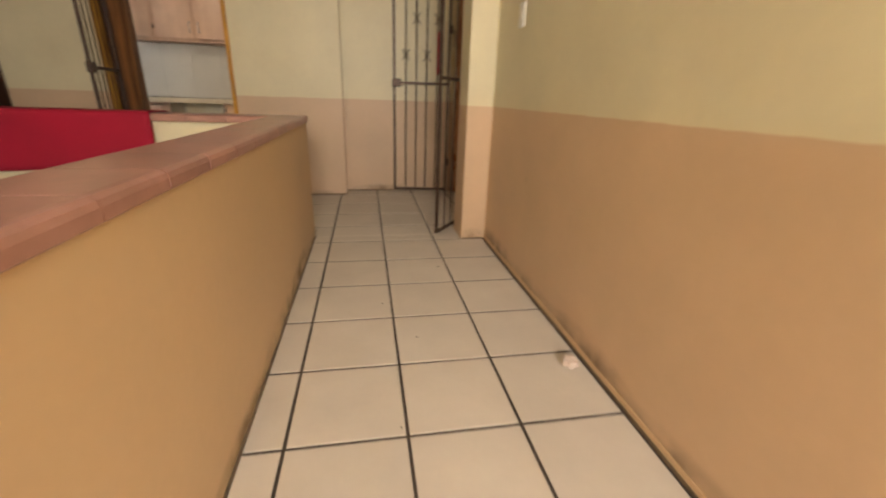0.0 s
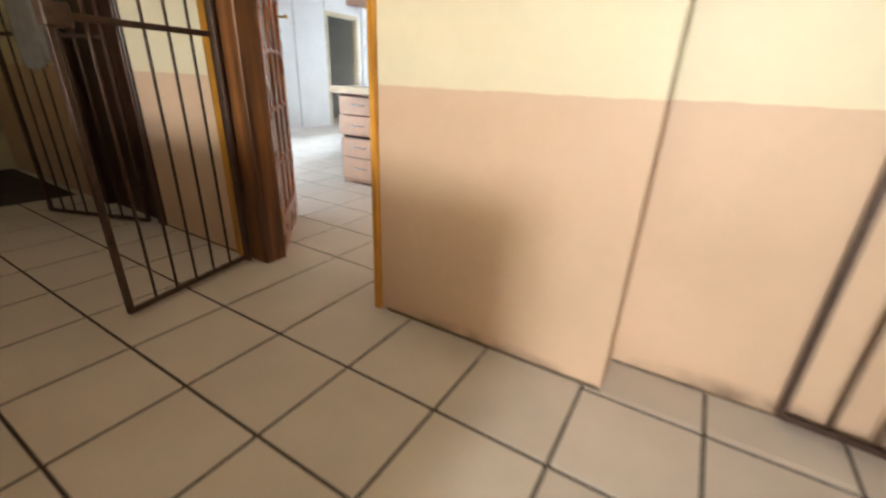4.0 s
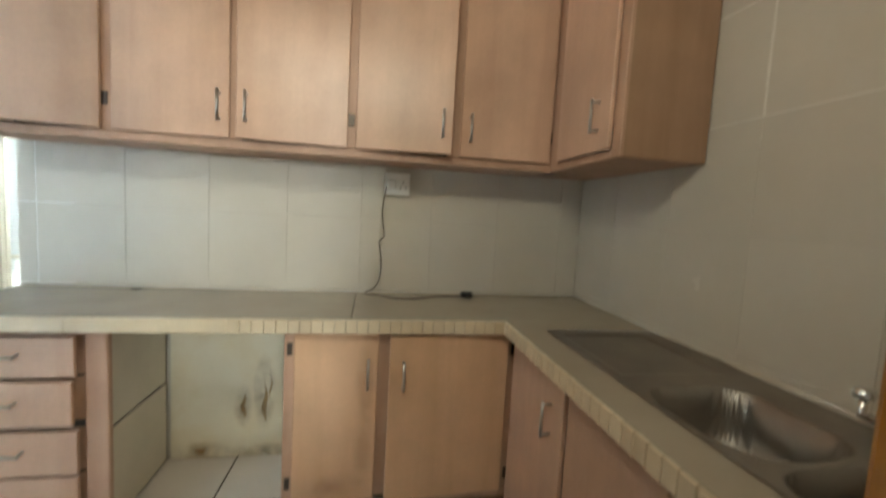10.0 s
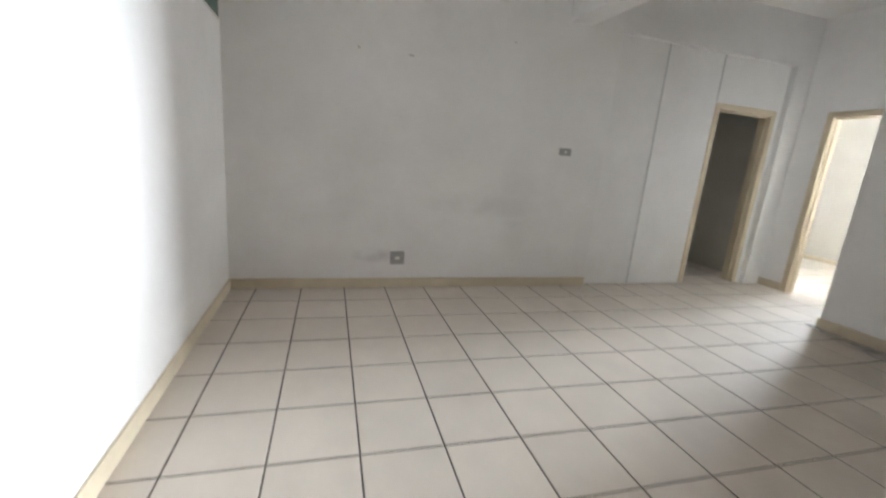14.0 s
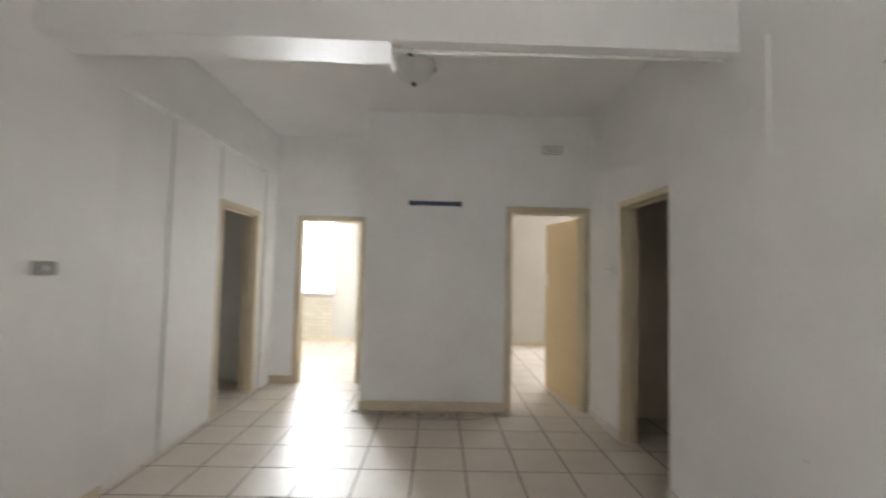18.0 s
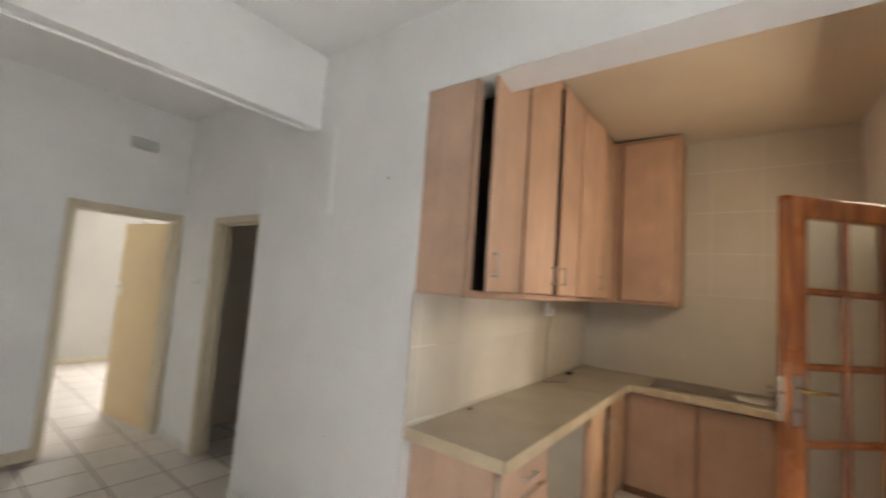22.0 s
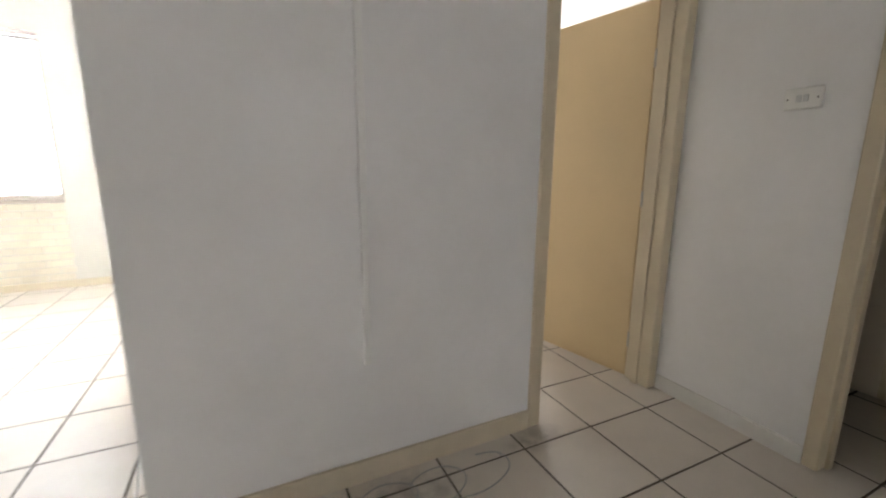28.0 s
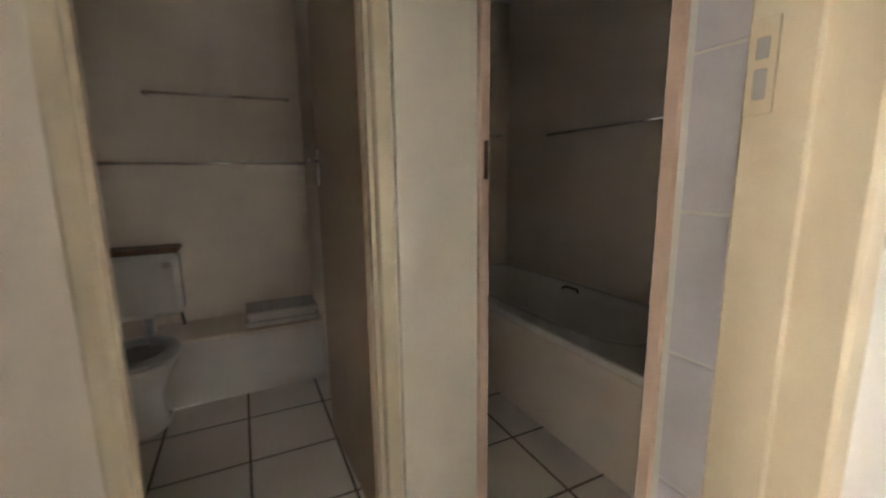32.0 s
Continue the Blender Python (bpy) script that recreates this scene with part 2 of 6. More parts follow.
    bp = N("ShaderNodeBump")
    bp.inputs["Strength"].default_value = bump
    bp.inputs["Distance"].default_value = dist
    L(n2.outputs["Fac"], bp.inputs["Height"])
    L(bp.outputs[0], bs.inputs["Normal"])
    return m


def two_tone(name, low, high, z):
    """Painted wall with a dado of another colour up to the height z."""
    m = mat(name, high, 0.45, var=0.06, scale=2.0, fine=30, bump=0.12, dist=0.004, stain=(0.52, 0.40, 0.25), stain_scale=1.1, stain_amt=0.28, soft=0.85)
    nt = m.node_tree
    N, L = nt.nodes.new, nt.links.new
    bs = nt.nodes["Principled BSDF"]
    hsv = next(n for n in nt.nodes if n.bl_idname == "ShaderNodeHueSaturation")
    geo = next(n for n in nt.nodes if n.bl_idname == "ShaderNodeNewGeometry")
    sp = N("ShaderNodeSeparateXYZ")
    L(geo.outputs["Position"], sp.inputs[0])
    nz = N("ShaderNodeTexNoise")
    nz.inputs["Scale"].default_value = 14
    L(geo.outputs["Position"], nz.inputs["Vector"])
    ad = N("ShaderNodeMath")
    ad.operation = "MULTIPLY_ADD"
    L(nz.outputs["Fac"], ad.inputs[0])
    ad.inputs[1].default_value = 0.012
    L(sp.outputs["Z"], ad.inputs[2])
    st = N("ShaderNodeMapRange")
    st.inputs["From Min"].default_value, st.inputs["From Max"].default_value = z + 0.002, z + 0.009
    L(ad.outputs[0], st.inputs["Value"])
    mx = N("ShaderNodeMix")
    mx.data_type = "RGBA"
    mx.inputs["A"].default_value = (*low, 1)
    mx.inputs["B"].default_value = (*high, 1)
    L(st.outputs[0], mx.inputs["Factor"])
    L(mx.outputs["Result"], hsv.inputs["Color"])
    return m


def wood(name, dark, light, rough=0.35, scale=3.0, axis=2, rand=0.1, var=0.08, blotch=6.0):
    """Varnished or stained wood with grain along one axis."""
    m = mat(name, light, rough, var=var, scale=blotch, fine=60, bump=0.08, rand=rand)
    nt = m.node_tree
    N, L = nt.nodes.new, nt.links.new
    hsv = next(n for n in nt.nodes if n.bl_idname == "ShaderNodeHueSaturation")
    tc = N("ShaderNodeTexCoord")
    mp = N("ShaderNodeMapping")
    s = [scale * 7, scale * 7, scale * 7]
    s[axis] = scale * 0.5
    mp.inputs["Scale"].default_value = s
    L(tc.outputs["Object"], mp.inputs["Vector"])
    nz = N("ShaderNodeTexNoise")
    nz.inputs["Scale"].default_value = 1.6
    nz.inputs["Detail"].default_value = 6
    nz.inputs["Distortion"].default_value = 0.6
    L(mp.outputs[0], nz.inputs["Vector"])
    st = N("ShaderNodeMapRange")
    st.inputs["From Min"].default_value, st.inputs["From Max"].default_value = 0.35, 0.65
    L(nz.outputs["Fac"], st.inputs["Value"])
    mx = N("ShaderNodeMix")
    mx.data_type = "RGBA"
    mx.inputs["A"].default_value = (*dark, 1)
    mx.inputs["B"].default_value = (*light, 1)
    L(st.outputs[0], mx.inputs["Factor"])
    L(mx.outputs["Result"], hsv.inputs["Color"])
    return m


def glass(name, col=(1, 1, 1), rough=0.0, trans=1.0):
    m = bpy.data.materials.new(name)
    m.use_nodes = True
    bs = m.node_tree.nodes["Principled BSDF"]
    bs.inputs["Base Color"].default_value = (*col, 1)
    bs.inputs["Roughness"].default_value = rough
    bs.inputs["Transmission Weight"].default_value = trans
    bs.inputs["IOR"].default_value = 1.45
    return m


CREAM_WALL = two_tone("corridor_paint", (0.66, 0.48, 0.33), (0.76, 0.69, 0.49), 1.02)
TAN_WALL = two_tone("corridor_side_paint", (0.68, 0.485, 0.315), (0.78, 0.71, 0.50), 1.02)
PARAPET = mat("parapet_paint", (0.69, 0.49, 0.29), 0.5, var=0.06, scale=2, fine=30, bump=0.12, dist=0.004, stain=(0.44, 0.30, 0.17), stain_scale=1.0, stain_amt=0.3, soft=0.85)
VOID_WALL = mat("void_paint", (0.75, 0.68, 0.48), 0.6, var=0.06, scale=2)
WHITE_WALL = mat("white_wall", (0.86, 0.85, 0.83), 0.55, var=0.035, scale=1.6, fine=22, bump=0.13, dist=0.004, stain=(0.62, 0.60, 0.57), stain_scale=0.9, stain_amt=0.25)
CEILING = mat("ceiling_paint", (0.85, 0.84, 0.82), 0.7, var=0.03, scale=1.5, fine=40, bump=0.2, dist=0.003)
KITCHEN_CEILING = mat("kitchen_ceiling_paint", (0.74, 0.64, 0.50), 0.7, var=0.05, scale=1.5, fine=40, bump=0.2, dist=0.003)
TILE = mat("floor_tile", (0.72, 0.655, 0.58), 0.48, spec=0.18, var=0.05, scale=3.5, fine=45, bump=0.05, dist=0.001, rand=0.035, stain=(0.52, 0.46, 0.38), stain_scale=1.6, stain_amt=0.22, soft=0.85)
GROUT = mat("grout", (0.11, 0.085, 0.065), 0.9, var=0.3, scale=5, fine=60)
CAP = mat("cap_tile", (0.44, 0.23, 0.19), 0.3, var=0.12, scale=7, fine=40, rand=0.08, stain=(0.30, 0.15, 0.12), stain_scale=9, stain_amt=0.4)
CAP_JOINT = mat("cap_joint", (0.36, 0.21, 0.17), 0.7, var=0.15, scale=20)
RED_CLOTH = mat("red_cloth", (0.36, 0.004, 0.03), 0.85, var=0.1, scale=4, fine=400, bump=0.4)
IRON = mat("brown_iron", (0.075, 0.045, 0.032), 0.42, 0.4, var=0.3, scale=30, fine=150, bump=0.2)
ORANGE_WOOD = wood("orange_frame", (0.40, 0.17, 0.015), (0.66, 0.33, 0.045), 0.35)
RED_WOOD = wood("red_brown_wood", (0.22, 0.060, 0.018), (0.46, 0.16, 0.050), 0.28)
# brown wood darkened to carry the shade of the landing's far end
SHADED_WOOD = wood("shaded_brown_wood", (0.020, 0.008, 0.005), (0.050, 0.018, 0.009), 0.4)
CABINET = wood("cabinet_veneer", (0.55, 0.355, 0.245), (0.60, 0.40, 0.28), 0.36, 0.9, 2, 0.04, 0.13, 3.2)
# cabinet veneer with warm light and varnish sheen put into its colour
CABINET_WARM_LIT = wood("cabinet_veneer_warm_lit", (0.63, 0.40, 0.235), (0.69, 0.45, 0.28), 0.36, 0.9, 2, 0.04, 0.10, 3.6)
CABINET_FRAME = wood("cabinet_frame", (0.46, 0.285, 0.19), (0.52, 0.335, 0.23), 0.5, 1.2, 2, 0.05)
# cabinet wood darkened in its colour for the shaded end of the corner cupboard
CABINET_END_SHADED = wood("cabinet_end_shaded", (0.37, 0.225, 0.135), (0.43, 0.27, 0.17), 0.5, 1.2, 2, 0.05)
PLINTH = wood("cabinet_plinth", (0.17, 0.085, 0.045), (0.27, 0.15, 0.085), 0.6, 2.0, 0, 0.1)
SIDE_PANEL = mat("pale_panel", (0.62, 0.555, 0.44), 0.5, var=0.08, scale=3)
COUNTER = mat("counter_laminate", (0.40, 0.35, 0.27), 0.22, var=0.06, scale=4, fine=160, bump=0.05)
EDGE_TILE = mat("counter_edge_tile", (0.66, 0.55, 0.38), 0.3, var=0.06, scale=9, rand=0.06)
WALL_TILE = mat("wall_tile", (0.60, 0.55, 0.46), 0.25, var=0.035, scale=3, fine=30, bump=0.04, dist=0.001, rand=0.02)
WHITE_JOINT = mat("white_wall_joint", (0.69, 0.65, 0.57), 0.8, var=0.06)
TILE_JOINT = mat("wall_joint", (0.59, 0.54, 0.45), 0.8, var=0.06)
SINK_STEEL = mat("sink_steel", (0.36, 0.335, 0.30), 0.46, 1.0, var=0.1, scale=8, fine=200, bump=0.04)
STEEL = mat("brushed_steel", (0.55, 0.53, 0.50), 0.32, 1.0, var=0.08, scale=20, fine=200, bump=0.05)
CHROME = mat("chrome", (0.75, 0.74, 0.72), 0.12, 1.0, var=0.04)
BRASS = mat("brass", (0.60, 0.40, 0.14), 0.3, 1.0, var=0.1)
DARK_HINGE = mat("hinge_metal", (0.10, 0.08, 0.065), 0.45, 0.7, var=0.2)
FRAME_PAINT = mat("frame_paint", (0.65, 0.555, 0.40), 0.38, var=0.05, scale=4, fine=50, bump=0.12)
DOOR_PAINT = mat("door_paint", (0.70, 0.53, 0.30), 0.4, var=0.04, scale=2, fine=50, bump=0.08)
SKIRT = mat("skirting_paint", (0.66, 0.575, 0.43), 0.45, var=0.07, scale=6, fine=60)
SKIRT_WHITE = mat("white_skirting", (0.78, 0.76, 0.71), 0.45, var=0.05, scale=6)
PLASTIC = mat("white_plastic", (0.86, 0.85, 0.81), 0.35, var=0.03, bump=0.02)
GREY_PLASTIC = mat("grey_plastic", (0.38, 0.37, 0.36), 0.45, var=0.06)
BLACK_PLASTIC = mat("black_plastic", (0.018, 0.017, 0.017), 0.4, var=0.1)
BLUE_STRIP = mat("blue_strip", (0.035, 0.065, 0.12), 0.4, var=0.15, scale=12)
GREEN_GRILLE = mat("green_grille", (0.03, 0.10, 0.075), 0.4, var=0.2, scale=10)
PORCELAIN = mat("porcelain", (0.70, 0.67, 0.62), 0.15, var=0.03, bump=0.01)
BATH_WALL = mat("bathroom_paint", (0.75, 0.665, 0.56), 0.5, var=0.06, scale=2)
BRICK_PAINT = mat("painted_brick", (0.66, 0.60, 0.49), 0.6, var=0.08, scale=4, rand=0.05)
WIN_FRAME = mat("window_frame", (0.40, 0.34, 0.30), 0.5, var=0.08)
# grey of the cloth lowered for the shade on the landing
SHADED_CLOTH = mat("shaded_grey_cloth", (0.20, 0.20, 0.21), 0.9, var=0.12, scale=8, fine=300, bump=0.4)
CHIP = mat("plaster_chip", (0.60, 0.58, 0.55), 0.85, var=0.1, scale=30)
PLASTER_BARE = mat("bare_plaster", (0.40, 0.39, 0.37), 0.85, var=0.2, scale=14, fine=120, bump=0.5)
STAIN = mat("brown_stain", (0.40, 0.28, 0.13), 0.8, var=0.35, scale=20)
# near-black colour that paints in the shade of insides, gaps and closed rooms
INSIDE_SHADE = mat("painted_inside_shade", (0.05, 0.04, 0.035), 0.8, var=0.2)
PAPER = mat("crumpled_paper", (0.72, 0.60, 0.52), 0.8, var=0.15, scale=30, fine=90, bump=0.6)
FACADE = mat("far_facade", (0.44, 0.44, 0.43), 0.8, var=0.05, scale=0.3, fine=3)
FACADE_BLUE = mat("far_facade_blue", (0.17, 0.26, 0.36), 0.8, var=0.05, scale=0.3, fine=3)
FACADE_GLASS = mat("far_window", (0.24, 0.28, 0.33), 0.15, var=0.1, scale=0.5, fine=3)
ASPHALT = mat("ground_asphalt", (0.05, 0.05, 0.05), 0.9, var=0.2, scale=0.5, fine=9)
FROSTED = glass("frosted_glass", (0.74, 0.72, 0.62), 0.38, 0.9)
CLEAR = glass("clear_glass", (1, 1, 1), 0.0, 1.0)
LAMP_GLASS = glass("lamp_glass", (0.8, 0.8, 0.78), 0.5, 0.35)
BLUE_TILE = mat("pale_blue_tile", (0.66, 0.64, 0.67), 0.3, var=0.06, scale=6)
UNDER_PAINT = mat("yellowed_paint", (0.80, 0.74, 0.58), 0.55, var=0.05, scale=3, stain=(0.60, 0.46, 0.22), stain_scale=3.0, stain_amt=0.45)
PINK_FRAME = mat("pinkish_frame_paint", (0.66, 0.48, 0.38), 0.4, var=0.06, scale=5)
GRIME = mat("floor_line_grime", (0.17, 0.125, 0.085), 0.9, var=0.4, scale=9, fine=80, bump=0.5)
CRUMB = mat("dry_crumb", (0.10, 0.055, 0.03), 0.9, var=0.4, scale=60)
EDGE_PLAIN = mat("counter_edge", (0.66, 0.55, 0.38), 0.3, var=0.10, scale=7, stain=(0.60, 0.42, 0.18), stain_scale=5, stain_amt=0.3)
LOUNGE_WALL = mat("smudged_white_wall", (0.86, 0.85, 0.83), 0.55, var=0.03, scale=1.6, fine=22, bump=0.13, dist=0.004, stain=(0.56, 0.54, 0.51), stain_scale=0.85, stain_amt=0.28, soft=0.8, stretch=(1, 0.9, 1.1))
GROUT_COR = mat("dark_grout", (0.06, 0.045, 0.035), 0.9, var=0.3, scale=5, fine=60)
ROOM_PAINT = mat("room_paint", (0.60, 0.575, 0.52), 0.6, var=0.05, scale=1.6, fine=40, bump=0.3, dist=0.004)
POST_WOOD = wood("dark_post_wood", (0.055, 0.022, 0.009), (0.24, 0.10, 0.032), 0.35, 1.6, 2, 0.1)


def smear_paint(name, col, amount, noise):
    """Dirt that is thickest in the middle of its patch and frays out to nothing."""
    m = mat(name, col, 0.8, var=0.2, scale=12)
    nt = m.node_tree
    N, L = nt.nodes.new, nt.links.new
    tc = N("ShaderNodeTexCoord")
    ln = N("ShaderNodeVectorMath")
    ln.operation = "DISTANCE"
    ln.inputs[1].default_value = (0.5, 0.5, 0.0)
    L(tc.outputs["UV"], ln.inputs[0])
    fall = N("ShaderNodeMapRange")
    fall.inputs["From Min"].default_value, fall.inputs["From Max"].default_value = 0.5, 0.1
    L(ln.outputs["Value"], fall.inputs["Value"])
    nz = N("ShaderNodeTexNoise")
    nz.inputs["Scale"].default_value, nz.inputs["Detail"].default_value = noise, 6
    L(tc.outputs["Object"], nz.inputs["Vector"])
    nr = N("ShaderNodeMapRange")
    nr.inputs["From Min"].default_value, nr.inputs["From Max"].default_value = 0.32, 0.66
    nr.inputs["To Max"].default_value = amount
    L(nz.outputs["Fac"], nr.inputs["Value"])
    mu = N("ShaderNodeMath")
    mu.operation = "MULTIPLY"
    L(fall.outputs[0], mu.inputs[0])
    L(nr.outputs[0], mu.inputs[1])
    L(mu.outputs[0], nt.nodes["Principled BSDF"].inputs["Alpha"])
    return m


SMUDGE = smear_paint("wall_smudge", (0.50, 0.47, 0.43), 0.42, 3.5)
SMUDGE_FAINT = smear_paint("faint_smudge", (0.56, 0.54, 0.50), 0.12, 2.2)
FLOOR_DIRT = smear_paint("floor_dirt", (0.20, 0.16, 0.12), 0.45, 14.0)
WALL_DIRT = smear_paint("corridor_wall_dirt", (0.22, 0.15, 0.09), 0.60, 9.0)
WOOD_WEAR = smear_paint("worn_varnish", (0.46, 0.23, 0.09), 0.32, 7.0)
RUN_DIRT = smear_paint("brown_wall_stain", (0.40, 0.27, 0.13), 0.55, 12.0)
STRIP = mat("joint_strip", (0.62, 0.62, 0.60), 0.5, var=0.06, scale=4)

# ---- the plan ----
# corridor x -0.41..0.93, flat behind the wall at y 4.78..4.95; kitchen, lounge, passage, bathroom, two bedrooms
H_COR, H_FLAT, H_KIT = 2.95, 3.27, 3.30
Y_OUT, Y_IN = 4.785, 4.832           # entrance wall
X_FAR = -6.88                      # lounge far wall
X_KIT = -0.20                       # kitchen tiled wall
Y_KIT = 6.97                       # kitchen cabinet wall
X_PIER = -3.15                     # white wall beside the kitchen
X_PAS = -3.045                      # passage wall with the bathroom door
Y_BED = 10.34                      # wall with the bedroom door
Y_R1 = 11.32                       # wall with the door of the bright room
Y_WIN = 14.39                       # window wall of the bright room
DOOR_H = 2.15
X_PART = X_FAR - 0.075               # face of the recessed partition
X_CORNER = -5.53                    # end of the bedroom wall
Y_PIER = 8.63                       # end of the wall beside the kitchen
X_BATH, Y_BATH = -0.09, -0.09        # the bathroom is set over by this against its drawn plan
COR, COR_Y = 0.12, -0.105                         # the corridor is set over by this against its drawn plan

# floors: dark joint beds under the tiles
b = Bm()
b.box(-0.62, -4.0, -0.12, 1.25, Y_OUT, -0.002)
b.box(-6.2, 3.12, -0.12, -0.62, Y_OUT, -0.002)
b.box(-0.22, Y_OUT, -0.12, 1.25, 5.0, -0.002)
FLOOR_COR = structure("floor_corridor", b, GROUT_COR, "cream square floor tiles with dark joints", "floor")
b = Bm()
b.box(X_FAR - 0.2, 4.68, -0.12, X_PAS + 0.135, 10.43, -0.002)
b.box(X_PAS + 0.135, 4.68, -0.12, X_KIT + 0.15, 7.16, -0.002)
FLOOR_FLAT = structure("floor_lounge", b, GROUT, "cream square floor tiles with dark joints", "floor")
b = Bm()
b.box(-9.4, 10.43, -0.12, 0.6, Y_WIN + 0.2, -0.002)
FLOOR_ROOMS = structure("floor_bedrooms", b, GROUT, "cream square floor tiles with dark joints", "floor")

b = Bm()
b.box(X_PAS + 0.135, 7.16, -0.12, -0.14, 10.35, -0.0018)
FLOOR_BATH = structure("floor_bathroom", b, GROUT, "cream square bathroom floor tiles with dark joints", "floor")

# corridor walls
b = Bm()
wall_along_x(b, Y_OUT, 4.85, -6.2, -0.22, -0.05, 3.4, [(-2.25, -1.27, -0.05, 2.72), (-4.15, -3.32, -0.05, 2.15)])
structure("wall_entrance_corridor_side", b, CREAM_WALL, "cream wall with a tan painted dado", "wall")
b = Bm()
b.box(-0.22, 5.0, -0.05, 1.25, 5.15, 3.4)
b.box(-0.26, 4.852, -0.05, -0.22, 5.0, 3.4)
structure("wall_recess", b, CREAM_WALL, "cream wall with a tan painted dado", "wall")
b = Bm()
b.box(0.93, -4.0, -0.05, 1.25, 3.45, 3.4)
b.box(0.74, 3.155, -0.05, 0.93, 3.45, 3.4)
wall_along_y(b, 1.04, 1.25, 3.45, 5.0, -0.05, 3.4, [(3.92, 4.90, -0.05, 2.2)])
structure("wall_corridor", b, TAN_WALL, "cream wall with a tan painted dado", "wall")
b = Bm()
b.box(-6.35, 1.95, -2.9, -6.2, Y_OUT, 3.4)
# unseen walls added to block the corridor light from the landing's far end
b.box(-2.40, -4.0, -2.9, -2.25, 1.95, 3.4)
b.box(-6.2, 1.80, -2.9, -2.40, 1.95, 3.4)
structure("wall_stairwell_blocker", b, VOID_WALL, "added plain cream stairwell wall, mostly unseen", "wall")
b = Bm()
b.box(-6.2, -4.15, -2.9, -0.62, -4.0, 3.4)
b.box(-0.62, -4.15, 2.75, 1.25, -4.0, 3.4)
structure("wall_stairwell_end", b, VOID_WALL, "added plain cream stairwell wall, mostly unseen", "wall")
b = Bm()
b.box(-6.2, -4.0, -3.0, -0.41, 3.3, -2.9)
structure("floor_stairwell", b, VOID_WALL, "floor of the storey below", "floor")
b = Bm()
b.box(-6.2, -4.0, H_COR, -0.62, Y_OUT, H_COR + 0.1)
b.box(-0.62, -4.0, H_COR, 1.25, 4.87, H_COR + 0.1)
b.box(-0.26, 4.87, H_COR, 1.25, 5.15, H_COR + 0.1)
structure("ceiling_corridor", b, CEILING, "plain painted corridor ceiling", "ceiling")

# parapet round the stairwell
b = Bm()
b.box(-0.60, -4.0, -2.9, -0.41, 3.30, 0.872)
b.box(-6.2, 3.12, -2.9, -0.60, 3.30, 0.872)
f = Bm()
f.box(-6.2, 3.114, -2.9, -0.60, 3.12, 0.872)
structure("parapet_inner_face", f, VOID_WALL, "cream plastered inner face of the parapet", "parapet")
PARAPET_WALL = structure("parapet", b, PARAPET, "waist-high tan plastered parapet wall", "parapet")

# entrance wall, inside face
b = Bm()
wall_along_x(b, 4.745, 4.768, -2.27, -0.115, -0.05, 3.4, [(-2.25 + COR, -1.27 + COR, -0.05, 2.72)])
b.box(X_FAR - 0.18, 4.745, -0.05, -2.27, Y_IN, 3.4)
structure("wall_entrance_inside", b, WHITE_WALL, "white plastered wall with a faint sheen", "wall")
# lounge far wall and partition with the dark door
b = Bm()
b.box(X_FAR - 0.22, Y_IN, -0.05, X_FAR, 8.57, 3.4)
structure("wall_lounge", b, LOUNGE_WALL, "white plastered wall with grey smudges", "wall")
b = Bm()
wall_along_y(b, X_PART - 0.14, X_PART, 8.57, 11.06, -0.05, 2.72, [(10.08, 10.96, -0.05, DOOR_H)])
b.box(X_PART - 0.14, 8.57, 2.72, X_FAR, Y_R1, 3.4)
b.box(X_PART - 0.14, 11.06, -0.05, X_FAR, Y_R1, 2.72)
structure("wall_partition", b, WHITE_WALL, "white boarded partition with joint strips", "wall")
# bright room wall
b = Bm()
wall_along_x(b, Y_R1, Y_R1 + 0.13, X_PART - 0.14, X_CORNER, -0.05, 3.4, [(-6.54, -5.745, -0.05, DOOR_H)])
structure("wall_bright_room", b, WHITE_WALL, "white plastered wall round a doorway", "wall")
# wall with the bedroom door
b = Bm()
wall_along_x(b, Y_BED, Y_BED + 0.14, X_CORNER, -0.2, -0.05, 3.4, [(-3.93, -3.10, -0.05, 2.19)])
b.box(X_CORNER, Y_BED + 0.14, -0.05, X_CORNER + 0.14, Y_WIN, 3.4)
structure("wall_bedroom", b, WHITE_WALL, "white plastered wall round the bedroom doorway", "wall")
# passage wall with the bathroom door, and the pier beside the kitchen
b = Bm()
wall_along_y(b, X_PAS, X_PAS + 0.135, Y_PIER, Y_BED, -0.05, 3.4, [(8.64, 9.59, -0.05, DOOR_H)])
structure("wall_bathroom", b, WHITE_WALL, "white plastered wall round the bathroom doorway", "wall")
b = Bm()
b.box(X_PIER, Y_KIT, -0.05, X_PAS + 0.135, Y_PIER, 3.4)
b.box(X_PAS + 0.135, Y_KIT + 0.012, -0.05, X_KIT + 0.15, Y_KIT + 0.10, 3.4)
structure("wall_kitchen", b, WHITE_WALL, "white plastered wall", "wall")
b = Bm()
b.box(X_KIT + 0.0055, 4.90, -0.05, X_KIT + 0.15, Y_KIT + 0.012, 3.4)
b.box(X_KIT + 0.0055, 4.769, -0.05, X_KIT + 0.055, 4.90, 3.4)
structure("wall_kitchen_sink_side", b, TILE_JOINT, "tiled kitchen wall", "wall")
# header beam over the kitchen opening and beam across the lounge
b = Bm()
b.box(X_PIER, Y_IN, 2.79, X_PIER + 0.23, Y_KIT, 3.4)
structure("beam_kitchen", b, WHITE_WALL, "white plastered header beam", "beam")
